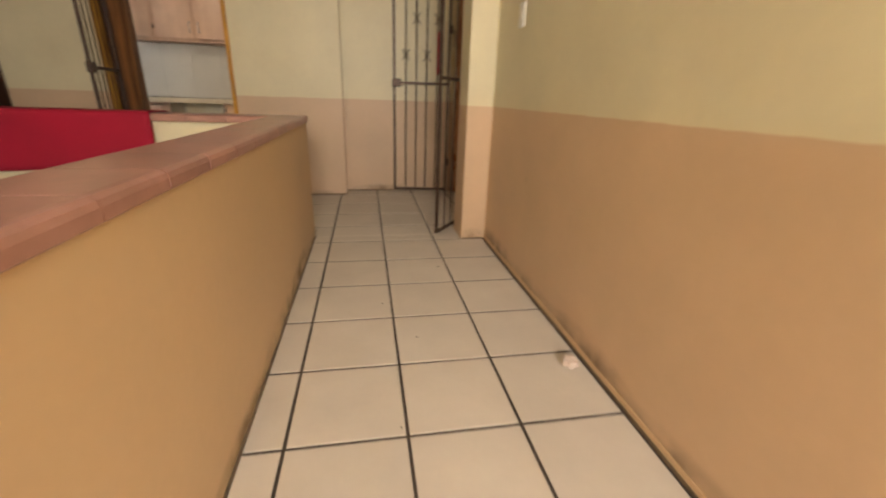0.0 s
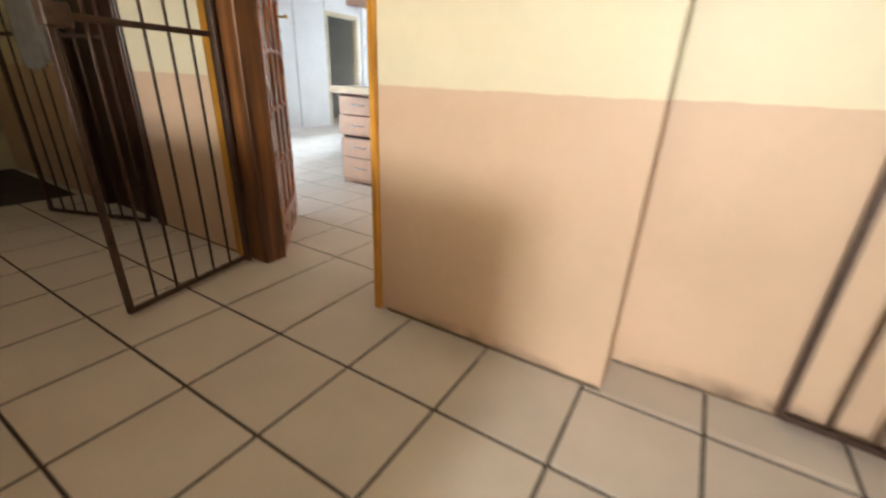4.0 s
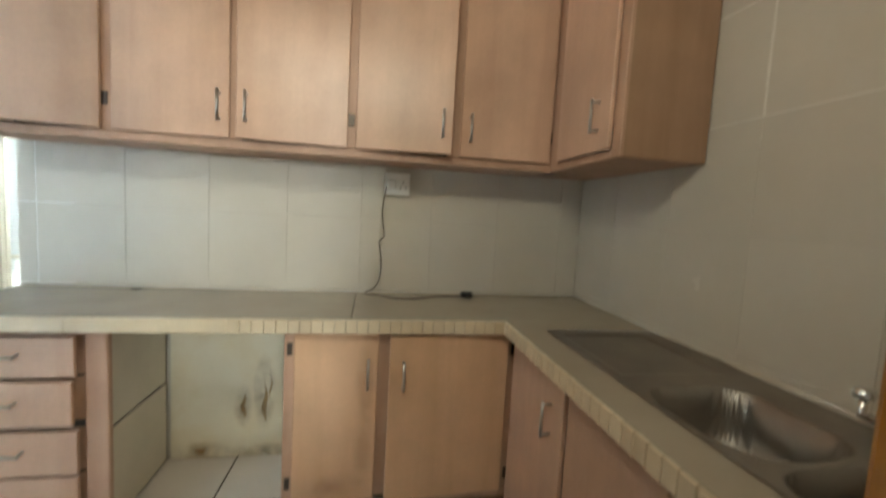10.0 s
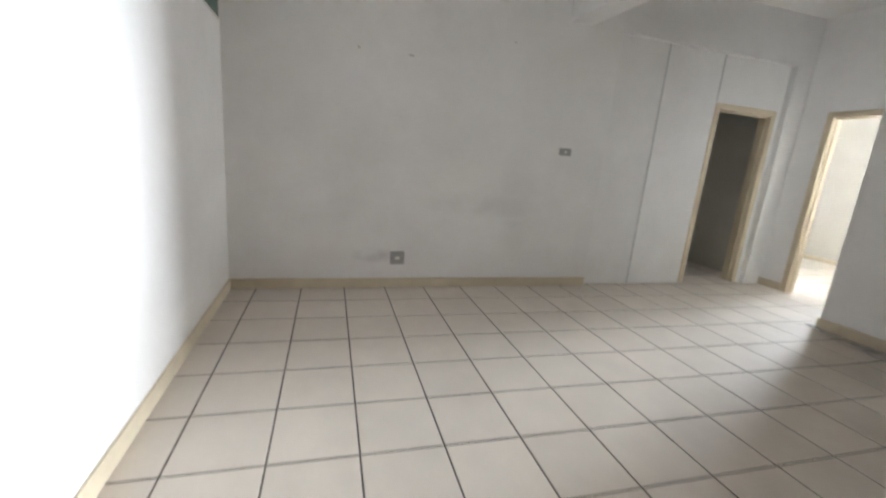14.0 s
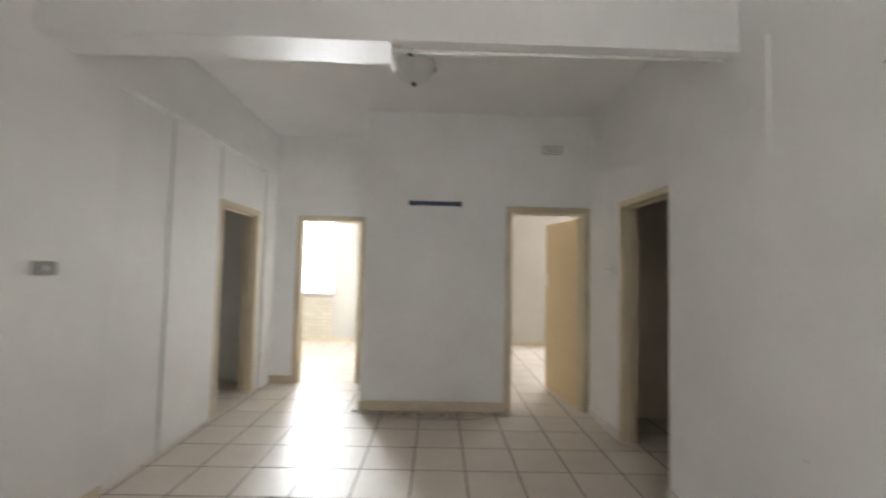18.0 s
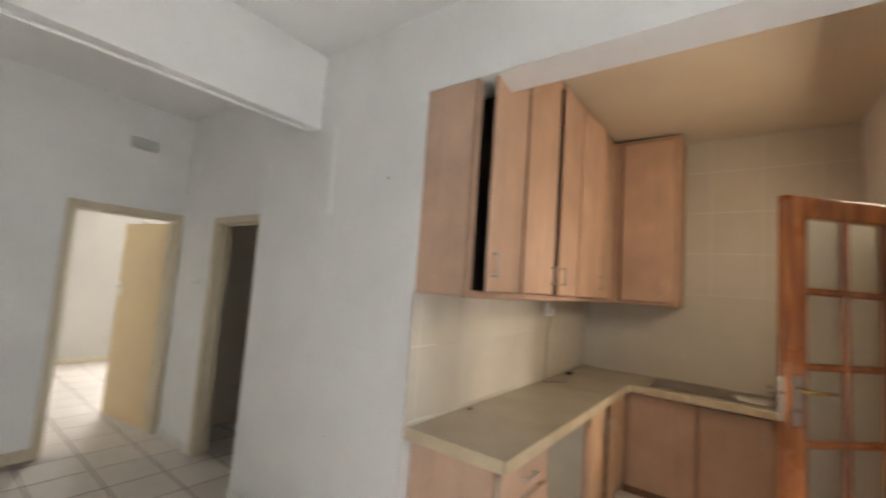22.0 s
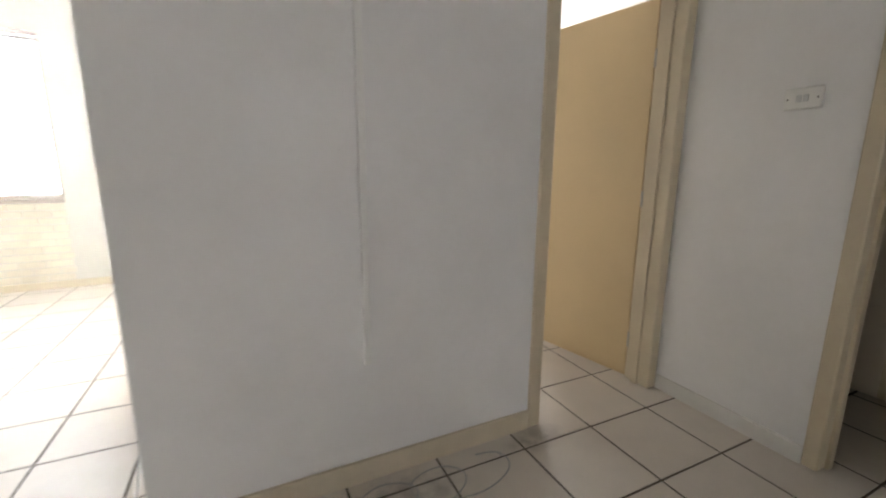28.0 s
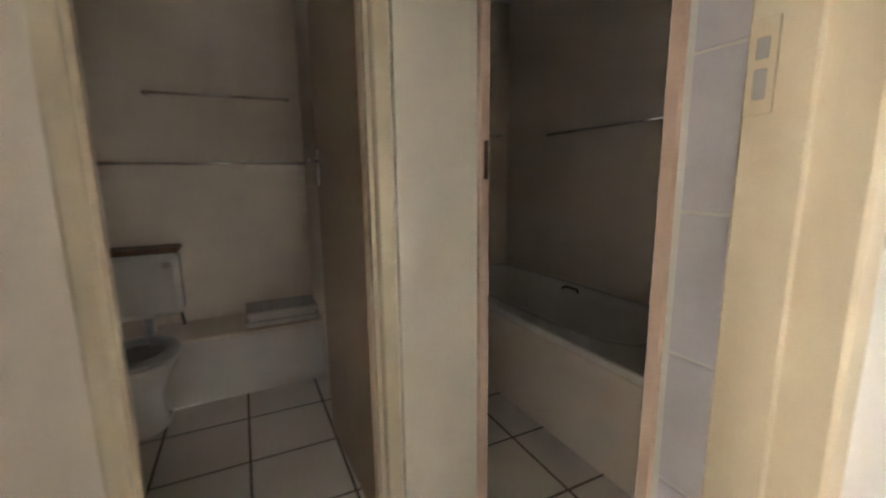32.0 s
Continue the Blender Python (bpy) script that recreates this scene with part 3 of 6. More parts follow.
b = Bm()
b.box(X_FAR, 7.95, 2.725, -5.03, 8.20, 3.4)
b.box(-5.03, 7.95, 2.735, X_PIER, 8.02, 3.4)
structure("beam_lounge", b, WHITE_WALL, "white plastered ceiling beam", "beam")
# ceilings
b = Bm()
b.box(X_PIER + 0.2, 4.745, H_KIT, X_KIT + 0.15, Y_KIT + 0.14, H_KIT + 0.1)
structure("ceiling_kitchen", b, KITCHEN_CEILING, "plain cream kitchen ceiling", "ceiling")
b = Bm()
b.box(X_FAR - 0.2, Y_IN, H_FLAT, X_PIER, 8.0, H_FLAT + 0.1)
structure("ceiling_lounge", b, CEILING, "plain white ceiling", "ceiling")
b = Bm()
b.box(X_FAR - 0.2, 8.0, H_FLAT, X_PAS + 0.135, Y_R1 + 0.2, H_FLAT + 0.1)
structure("ceiling_passage", b, CEILING, "plain white ceiling", "ceiling")
b = Bm()
b.box(-9.4, Y_R1 + 0.12, 2.95, -5.4, Y_WIN + 0.2, 3.05)
b.box(-5.4, Y_BED + 0.13, 2.95, 0.6, Y_WIN + 0.2, 3.05)
structure("ceiling_bedrooms", b, CEILING, "plain white ceiling", "ceiling")
b = Bm()
b.box(X_PAS + 0.135, 7.07, 2.7, 0.0, Y_BED, 2.8)
structure("ceiling_bathroom", b, CEILING, "plain bathroom ceiling", "ceiling")
# bright room and bedroom: outer walls with windows
WIN_A, WIN_B, WIN_C = (-7.70, -6.81, 0.93, 2.53), (-6.34, -5.56, 0.91, 2.52), (-2.2, -0.5, 0.93, 2.47)
b = Bm()
wall_along_x(b, Y_WIN, Y_WIN + 0.2, -9.4, 0.6, -0.05, 3.4, [WIN_A, WIN_B, WIN_C])
structure("wall_windows", b, ROOM_PAINT, "cream painted outer wall with wide windows", "wall")
b = Bm()
b.box(-9.4, Y_R1 + 0.13, -0.05, -9.2, Y_WIN, 3.4)
b.box(-9.2, Y_R1, -0.05, X_PART - 0.14, Y_R1 + 0.13, 3.4)
b.box(-0.2, Y_BED, -0.05, 0.0, Y_WIN, 3.4)
structure("wall_rooms_outer", b, ROOM_PAINT, "plain cream room wall", "wall")
b = Bm()
b.box(-8.6, 9.9, -0.05, -8.45, Y_R1, 3.4)
b.box(-9.05, 9.75, -0.05, X_PART - 0.14, 9.9, 3.4)
b.box(-9.2, 9.75, 3.0, X_PART - 0.14, Y_R1, 3.1)
structure("wall_store_room", b, WHITE_WALL, "walls of the unlit side room", "wall")
b = Bm()
b.box(-8.6, 9.9, -0.12, X_FAR - 0.2, 10.43, -0.0022)
structure("floor_store_room", b, GROUT, "floor of the unlit side room", "floor")
# bathroom shell
b = Bm()
b.box(-0.14, 7.17, -0.05, 0.0, Y_BED, 2.8)
b.box(X_PAS + 0.135, 7.165, -0.05, -0.14, 7.28, 2.8)
b.box(X_PAS + 0.135, 7.28, -0.05, -2.71, 8.50, 2.8)
wall_along_x(b, 8.50, 8.60, X_PAS + 0.135, -1.90, -0.05, 2.8, [(-2.605, -1.90, -0.05, 2.10)])
structure("wall_bathroom_outer", b, BATH_WALL, "grey-brown bathroom wall", "wall")
b = Bm()
b.box(X_PAS + 0.25, 10.30, -0.05, -0.14, Y_BED + 0.05, 2.8)
b.box(-1.90, 8.66, -0.05, -0.14, 8.98, 2.8)
b.box(-1.92, 9.78, -0.05, -1.84, 10.30, 2.8)
b.box(-1.92, 8.98, 2.12, -1.84, 9.78, 2.8)
structure("wall_toilet_side", b, BATH_WALL, "grey-brown bathroom wall", "wall")

# ---- door frames, skirtings, fixtures of the building ----
def door_frame(name, axis, wall0, wall1, a, c, h, material, width=0.05, proud=0.012, label=""):
    """A frame round an opening from a to c; axis: the one along which the wall runs."""
    base = tagged(new(name), label, "door frame", "", "structure")
    for nm, p, q, z0, z1 in (("jamb", a - width, a + 0.02, 0.0, h + width), ("jamb", c - 0.02, c + width, 0.0, h + width), ("head", a + 0.02, c - 0.02, h - 0.02, h + width)):
        f = Bm()
        if axis == "x":
            f.box(p, wall0 - proud, z0, q, wall1 + proud, z1, 0.006)
        else:
            f.box(wall0 - proud, p, z0, wall1 + proud, q, z1, 0.006)
        part(nm, f, material, base)
        s = Bm()  # rebate stop
        m0, m1 = (wall0 + wall1) / 2 - 0.012, (wall0 + wall1) / 2 + 0.028
        if nm == "jamb":
            e0, e1 = (q, q + 0.014) if p < a else (p - 0.014, p)
            z0b, z1b = 0.0, h - 0.02
        else:
            e0, e1, z0b, z1b = p, q, h - 0.034, h - 0.02
        if axis == "x":
            s.box(e0, m0, z0b, e1, m1, z1b)
        else:
            s.box(m0, e0, z0b, m1, e1, z1b)
        part("door_stop", s, material, base)
    return base


door_frame("door_frame_bright_room", "x", Y_R1, Y_R1 + 0.13, -6.54, -5.745, DOOR_H, FRAME_PAINT, 0.05, 0.012, "beige painted frame of an open doorway")
door_frame("door_frame_bedroom", "x", Y_BED, Y_BED + 0.14, -3.93, -3.10, 2.19, FRAME_PAINT, 0.05, 0.012, "beige painted frame of the bedroom doorway")
door_frame("door_frame_side_room", "y", X_PART - 0.14, X_PART, 10.08, 10.94, DOOR_H, FRAME_PAINT, 0.05, 0.012, "beige painted frame of a dark doorway")
door_frame("door_frame_bathroom", "y", X_PAS, X_PAS + 0.135, 8.66, 9.57, DOOR_H, FRAME_PAINT, 0.04, 0.010, "beige painted frame of the bathroom doorway")
door_frame("door_frame_toilet", "y", -1.92, -1.84, 9.01, 9.76, 2.10, FRAME_PAINT, 0.035, 0.008, "beige painted frame of the toilet cubicle")
bf = tagged(new("door_frame_bath"), "pinkish beige painted frame of the bath cubicle", "door frame", "", "structure")
for nm, x0, x1, y0, y1, z0, z1 in (("jamb", -2.612, -2.572, 8.49, 8.612, 0.0, 2.13), ("jamb", -1.935, -1.901, 8.622, 8.664, 0.0, 2.13), ("head", -2.572, -1.902, 8.49, 8.612, 2.08, 2.13)):
    f = Bm()
    f.box(x0, y0, z0, x1, y1, z1, 0.006)
    part(nm, f, PINK_FRAME, bf)


def skirting(x0, y0, x1, y1, material, h=0.10, name="baseboard"):
    f = Bm()
    f.box(x0, y0, 0.0, x1, y1, h, 0.006)
    return structure(name, f, material, "painted skirting board along the wall", "skirting")


T = 0.016
skirting(X_FAR, Y_IN + T, X_FAR + T, 8.57, SKIRT)
skirting(X_FAR, Y_IN, -2.29, Y_IN + T, SKIRT)
skirting(X_CORNER, Y_BED - T, -3.98, Y_BED, SKIRT)
skirting(X_CORNER - T, Y_BED - T, X_CORNER, Y_R1, SKIRT)
skirting(X_FAR, Y_R1 - T, -6.59, Y_R1, SKIRT)
skirting(X_PIER - T, Y_KIT, X_PIER, Y_PIER, SKIRT_WHITE, 0.085)
skirting(X_PAS - T, 9.61, X_PAS, Y_BED - 0.012, SKIRT_WHITE, 0.085)
skirting(-9.2, Y_WIN - T, X_CORNER, Y_WIN, SKIRT, 0.08)
skirting(X_CORNER + 0.14, Y_BED + 0.14, X_CORNER + 0.14 + T, Y_WIN, SKIRT)
skirting(X_CORNER + 0.16, Y_WIN - T, -0.2, Y_WIN, SKIRT, 0.08)
skirting(0.93 - 0.006, -4.0, 0.93, 3.155, PARAPET, 0.035, "trim")
# joint strips of the partition
f = Bm()
f.box(X_PART, 9.235, 0.0, X_PART + 0.008, 9.253, 2.72)
structure("trim", f, STRIP, "pale grey joint strip between partition boards", "trim")
f = Bm()
f.box(X_PART, 10.02, 2.21, X_PART + 0.008, 10.036, 2.72)
structure("trim", f, STRIP, "pale grey joint strip between partition boards", "trim")

# window sills and frames of the bright room and bedroom
def window(x0, x1, z0, z1, cols):
    w = tagged(new("window"), "window with slim brown-grey frame", "window", "", "structure")
    y0, y1 = Y_WIN + 0.06, Y_WIN + 0.10
    for a, c, e, g in ((x0, x0 + 0.04, z0, z1), (x1 - 0.04, x1, z0, z1), (x0 + 0.04, x1 - 0.04, z0, z0 + 0.04), (x0 + 0.04, x1 - 0.04, z1 - 0.04, z1)):
        f = Bm()
        f.box(a, y0, e, c, y1, g, 0.004)
        part("window_frame", f, WIN_FRAME, w)
    for k in range(1, cols):
        xm = x0 + (x1 - x0) * k / cols
        f = Bm()
        f.box(xm - 0.02, y0, z0 + 0.04, xm + 0.02, y1, z1 - 0.04, 0.004)
        part("mullion", f, WIN_FRAME, w)
    for k in range(cols):
        xa, xb = x0 + (x1 - x0) * k / cols, x0 + (x1 - x0) * (k + 1) / cols
        f = Bm()
        f.box(xa + 0.02, y0 + 0.018, z0 + 0.03, xb - 0.02, y0 + 0.022, z1 - 0.03)
        p = part("pane", f, CLEAR, w)
        p.visible_shadow = False
    f = Bm()
    f.box(x0, Y_WIN - 0.03, z0 - 0.035, x1, Y_WIN + 0.06, z0, 0.006)
    part("window_sill", f, WIN_FRAME, w)


window(*WIN_A, 1)
window(*WIN_B, 1)
window(*WIN_C, 3)
# painted brick under the windows
def brick_panel(x0, x1, z0, z1):
    """Courses of painted bricks on the wall under a window."""
    base = tagged(new("trim"), "painted face bricks under the window", "bricks", "", "structure")
    me = Bm()
    me.box(-0.105, -0.012, -0.031, 0.105, 0.0, 0.031, 0.004)
    me = me.mesh("brick")
    me.materials.append(BRICK_PAINT)
    row, z = 0, z0
    while z + 0.068 < z1:
        x = x0 - (0.11 if row % 2 else 0.0)
        while x < x1:
            a, c = max(x, x0), min(x + 0.21, x1)
            if c - a > 0.05:
                o = new("brick", me)
                o.parent = base
                o.location = ((a + c) / 2, Y_WIN + random.uniform(-0.001, 0.001), z + 0.034)
                o.scale = ((c - a) / 0.21, 1, 1)
            x += 0.222
        z += 0.074
        row += 1


brick_panel(-7.70, -6.81, 0.085, 0.90)
brick_panel(-6.34, -5.56, 0.085, 0.87)
brick_panel(-6.24, -5.50, 0.085, 0.90)

# ---- corridor ----
def cap_tiles():
    """Glazed cap tiles on the parapet, each with a rounded nose."""
    def one(w):
        c = Bm()
        c.prism([(-0.13, 0.004), (-0.126, 0.0), (0.103, 0.0), (0.107, 0.004), (0.107, 0.026), (0.103, 0.037), (0.093, 0.044), (0.082, 0.0455), (-0.105, 0.0455), (-0.116, 0.044), (-0.126, 0.037), (-0.13, 0.026)], -w / 2, w / 2)
        c.turn(Matrix.Rotation(math.pi / 2, 4, "X"))
        me = c.mesh("cap_tile")
        me.materials.append(CAP)
        return me
    me = one(0.238)
    y = 3.32 - 0.25
    k = 0
    while y > -4.0:
        o = new("cap_tile", me)
        o.parent = PARAPET_WALL
        o.location = (-0.503 + random.uniform(-0.003, 0.003), y, 0.872)
        o.rotation_euler = (0, random.uniform(-0.004, 0.004), random.uniform(-0.003, 0.003))
        y -= 0.241
        k += 1
    x = -0.398 - 0.12
    while x > -4.6:
        o = new("cap_tile", me)
        o.parent = PARAPET_WALL
        o.location = (x, 3.205 + random.uniform(-0.003, 0.003), 0.8715)
        o.rotation_euler = (random.uniform(-0.004, 0.004), 0, math.pi / 2 + random.uniform(-0.003, 0.003))
        x -= 0.241


cap_tiles()
# bed mortar under the cap
f = Bm()
f.box(-0.625, -4.0, 0.8725, -0.402, 3.306, 0.9095)
f.box(-4.6, 3.085, 0.8725, -0.625, 3.306, 0.9095)
part("cap_bedding", f, CAP_JOINT, PARAPET_WALL)

# red cloth hung over the far parapet
f = Bm()


def drape(u, v):
    x = -1.32 - 2.6 * u
    s = v * 1.0
    fold = 0.006 * math.sin(31 * u) + 0.004 * math.sin(77 * u + 1)
    if s < 0.5:
        return (x, 3.072 - 0.006 + fold * (1 - s * 2), 0.555 + 0.012 * math.sin(9 * u) + (0.921 - 0.555) * (s / 0.5))
    if s < 0.75:
        return (x, 3.072 + (s - 0.5) / 0.25 * 0.252, 0.922 + 0.002 * math.sin(40 * u))
    return (x, 3.324 + fold, 0.922 - (s - 0.75) / 0.25 * 0.26)


f.grid(drape, 60, 24)
tagged(part("red_cloth", f, RED_CLOTH), "plain dark red cloth draped over the parapet", "cloth")
bpy.data.objects["red_cloth"].modifiers.new("thick", "SOLIDIFY").thickness = 0.004


def gate_leaf(name, w, h, m, bars, label, ornament=False, lock=True, group=""):
    """A barred iron gate leaf: hinge at x = 0, free edge at x = w."""
    g = thing(name, label, "gate", m, group)
    s = 0.0125
    for nm, a, c in (("hinge_stile", 0.0, 0.025), ("lock_stile", w - 0.025, w)):
        f = Bm()
        f.box(a, -s, 0.02, c, s, h, 0.003)
        part(nm, f, IRON, g)
    for z in (0.03, 1.205, h - 0.025):
        f = Bm()
        f.box(0.025, -s * 0.9, z - 0.0125, w - 0.025, s * 0.9, z + 0.0125, 0.003)
        part("rail", f, IRON, g)
    for k in range(bars):
        x = 0.025 + (w - 0.05) * (k + 1) / (bars + 1)
        f = Bm()
        f.tube([(x, 0, 0.04), (x, 0, h - 0.03)], 0.0068, 8)
        bar = part("bar", f, IRON, g)
        if ornament:
            z = 1.84 if k % 2 == 0 else 1.485
            o = Bm()
            for sg in (-1, 1):
                pts = [(x + sg * (0.012 + 0.03 * t * t), -0.008, z + 0.055 * t) for t in (-1, -0.6, -0.25, 0, 0.25, 0.6, 1)]
                o.tube(pts, 0.0045, 6)
            part("scroll", o, IRON, bar)
    if lock:
        f = Bm()
        f.box(w - 0.085, -0.024, 1.165, w + 0.008, 0.024, 1.245, 0.006)
        lk = part("lock_box", f, IRON, g)
        f = Bm()
        f.tube([(w - 0.05, -0.03, 1.215), (w - 0.05, -0.024, 1.215)], 0.012, 12)
        part("lock_cylinder", f, CHROME, lk)
    for z in (0.35, 1.75):
        f = Bm()
        f.tube([(-0.012, 0, z - 0.04), (-0.012, 0, z + 0.04)], 0.011, 10)
        part("hinge", f, IRON, g)
    return g


def turned(x, y, x1, y1):
    """A pose at (x, y, 0) whose x axis points to (x1, y1)."""
    return Matrix.Translation((x, y, 0)) @ Matrix.Rotation(math.atan2(y1 - y, x1 - x), 4, "Z")


gate_leaf("security_gate", 0.71, 2.08, turned(-2.255, 4.755, -2.115, 4.06), 5, "brown iron security gate standing open beside the entrance", lock=True, group="security gates")
gate_leaf("security_gate", 0.62, 2.08, turned(0.94, 4.93, 0.34, 4.975), 4, "brown iron gate leaf folded back against the wall", True, True, group="security gates")
gate_leaf("security_gate", 0.80, 2.08, turned(1.02, 3.90, 0.555, 3.265), 5, "brown iron gate leaf standing half open by the pier", True, False, group="security gates")
gate_leaf("security_gate", 0.86, 2.08, turned(-3.34, 4.73, -4.15, 4.42), 7, "dark iron gate leaf in the unlit end of the landing", False, False, group="security gates")


def glazed_door(name, w, h, m, wood_mat, label, rows=6, cols=3, furniture=True):
    """A wooden door of small panes; hinge at x = 0, outside face at y = 0."""
    d = thing(name, label, "door", m)
    t = 0.042
    st, top, bot = 0.105, 0.09, 0.215
    for nm, a, c, e, g in (("hinge_stile", 0, st, 0.012, h), ("lock_stile", w - st, w, 0.012, h), ("top_rail", st, w - st, h - top, h), ("bottom_rail", st, w - st, 0.012, bot)):
        f = Bm()
        f.box(a, 0, e, c, t, g, 0.004)
        part(nm, f, wood_mat, d)
    gx, gz = (w - 2 * st) / cols, (h - top - bot) / rows
    for k in range(1, cols):
        f = Bm()
        f.box(st + k * gx - 0.015, 0.004, bot, st + k * gx + 0.015, t - 0.004, h - top, 0.006)
        part("glazing_bar", f, wood_mat, d)
    for j in range(1, rows):
        for k in range(cols):
            f = Bm()
            f.box(st + k * gx + 0.015 * (k > 0), 0.005, bot + j * gz - 0.015, st + (k + 1) * gx - 0.015 * (k < cols - 1), t - 0.005, bot + j * gz + 0.015, 0.006)
            part("glazing_bar", f, wood_mat, d)
    for j in range(rows):
        for k in range(cols):
            f = Bm()
            f.box(st + k * gx + 0.008, t / 2 - 0.003, bot + j * gz + 0.008, st + (k + 1) * gx - 0.008, t / 2 + 0.003, bot + (j + 1) * gz - 0.008)
            part("pane", f, FROSTED, d)
    if furniture:
        for sg, y in ((-1, -0.004), (1, t + 0.004)):
            f = Bm()
            f.box(w - 0.075, min(y, y - sg * 0.004), 1.24, w - 0.03, max(y, y - sg * 0.004), 1.44, 0.002)
            pl = part("handle_plate", f, STEEL, d, "worn steel handle plate")
            f = Bm()
            f.tube([(w - 0.052, y, 1.385), (w - 0.052, y + sg * 0.045, 1.385), (w - 0.075, y + sg * 0.055, 1.385), (w - 0.17, y + sg * 0.055, 1.382)], 0.008, 10)
            part("lever", f, BRASS, pl)
            f = Bm()
            f.tube([(w - 0.052, y, 1.30), (w - 0.052, y + sg * 0.003, 1.30)], 0.009, 10)
            part("keyhole", f, BLACK_PLASTIC, pl)
        f = Bm()
        f.box(w, 0.010, 1.25, w + 0.002, t - 0.010, 1.36)
        f.box(w, 0.010, 1.37, w + 0.002, t - 0.010, 1.43)
        part("lock_face", f, CHROME, d)
    for z in (0.25, h - 0.25):
        f = Bm()
        f.tube([(-0.004, -0.004, z - 0.05), (-0.004, -0.004, z + 0.05)], 0.007, 8)
        part("hinge", f, BRASS, d)
    return d


glazed_door("entrance_door", 0.81, 2.195, turned(-2.03 - COR, 4.835 - COR_Y, -2.60 - COR, 5.42 - COR_Y), RED_WOOD, "red-brown wooden entrance door with small frosted panes, wide open")
glazed_door("neighbour_door", 0.90, 2.13, Matrix.Translation((1.10, 3.955, 0)) @ Matrix.Rotation(math.pi / 2, 4, "Z"), RED_WOOD, "closed red-brown wooden door with small panes", 6, 3, False)


def timber_frame(name, x0, x1, h, mat1, label, y0=4.765, y1=4.88, transom=None, width=0.09, right=0.09):
    """A timber frame in a wall that runs along x."""
    fr = tagged(new(name), label, "door frame", "", "structure")
    for nm, a, c, e, g in (("jamb", x0, x0 + width, 0, h), ("jamb", x1 - right, x1, 0, h), ("head", x0 + width, x1 - right, h - 0.07, h)):
        f = Bm()
        f.box(a, y0, e, c, y1, g, 0.005)
        part(nm, f, mat1, fr)
    if transom:
        f = Bm()
        f.box(x0 + width, y0, transom, x1 - right, y1, transom + 0.07, 0.005)
        part("transom_bar", f, mat1, fr)
        f = Bm()
        f.box((x0 + x1) / 2 - 0.018, y0 + 0.03, transom + 0.07, (x0 + x1) / 2 + 0.018, y1 - 0.03, h - 0.07, 0.004)
        part("transom_mullion", f, mat1, fr)
        f = Bm()
        f.box(x0 + width - 0.01, (y0 + y1) / 2 - 0.003, transom + 0.06, x1 - width + 0.01, (y0 + y1) / 2 + 0.003, h - 0.06)
        part("transom_pane", f, FROSTED, fr)
    return fr


timber_frame("door_frame_entrance", -2.385, -1.255, 2.74, ORANGE_WOOD, "orange varnished timber frame with a transom light", y1=4.905, transom=2.19, right=0.035)
# dark hinge post inside the frame
f = Bm()
f.box(-2.295, 4.78, 0.0, -2.115, 4.915, 2.19, 0.006)
structure("door_post", f, POST_WOOD, "dark red-brown door post", "door frame")
f = Bm()
f.box(-2.275, 4.742, 0.0, -2.235, 4.764, 2.12, 0.003)
structure("gate_post", f, IRON, "dark iron gate post on the frame", "gate frame")
# landing frame and door: the shade there is in their wood colour
timber_frame("door_frame_landing", -4.18, -3.22, 2.18, SHADED_WOOD, "brown timber door frame, darkened for the landing's shade")
f = Bm()
f.box(-4.09, 4.80, 0.01, -3.31, 4.84, 2.11, 0.004)
for k in range(2):
    for j in range(3):
        f.box(-4.0 + k * 0.36, 4.79, 0.2 + j * 0.62, -3.72 + k * 0.36, 4.80, 0.68 + j * 0.62, 0.004)
tagged(part("landing_door", f, SHADED_WOOD), "closed brown panelled door, darkened for the landing's shade", "door")
# frame of the neighbour's door
fr = tagged(new("door_frame_neighbour"), "dark red-brown timber door frame", "door frame", "", "structure")
for nm, a, c, e, g in (("jamb", 3.86, 3.955, 0, 2.22), ("jamb", 4.865, 4.96, 0, 2.22), ("head", 3.955, 4.865, 2.14, 2.22)):
    f = Bm()
    f.box(1.02, a, e, 1.16, c, g, 0.005)
    part(nm, f, RED_WOOD, fr)
# near-black sheets put in for the darkness behind the two closed doors
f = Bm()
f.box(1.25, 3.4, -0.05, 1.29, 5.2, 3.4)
structure("wall_neighbour_dark", f, INSIDE_SHADE, "near-black sheet for the unlit room behind the neighbour's door", "wall")
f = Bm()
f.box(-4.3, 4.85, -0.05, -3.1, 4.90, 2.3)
structure("wall_landing_dark", f, INSIDE_SHADE, "near-black sheet for the unlit space behind the landing door", "wall")

# grey cloth hung on the far gate
f = Bm()
f.grid(lambda u, v: (-3.62 - 0.27 * u + 0.02 * math.sin(5 * v), 4.60 - 0.10 * u - 0.03 - 0.012 * math.sin(19 * u + 3 * v), 1.62 - 0.60 * v + 0.03 * math.sin(7 * u) * v), 24, 24)
tagged(part("hanging_cloth", f, SHADED_CLOTH), "grey cloth, darkened for shade, hung over the dark gate", "cloth")
bpy.data.objects["hanging_cloth"].modifiers.new("thick", "SOLIDIFY").thickness = 0.004

# white plate on the corridor wall
p = thing("switch_plate", "small white plate on the corridor wall", "switch")
f = Bm()
f.box(0.918, 2.63, 1.47, 0.9295, 2.71, 1.60, 0.003)
part("plate", f, PLASTIC, p)
f = Bm()
f.box(0.914, 2.66, 1.52, 0.918, 2.68, 1.55, 0.002)
part("rocker", f, PLASTIC, p)

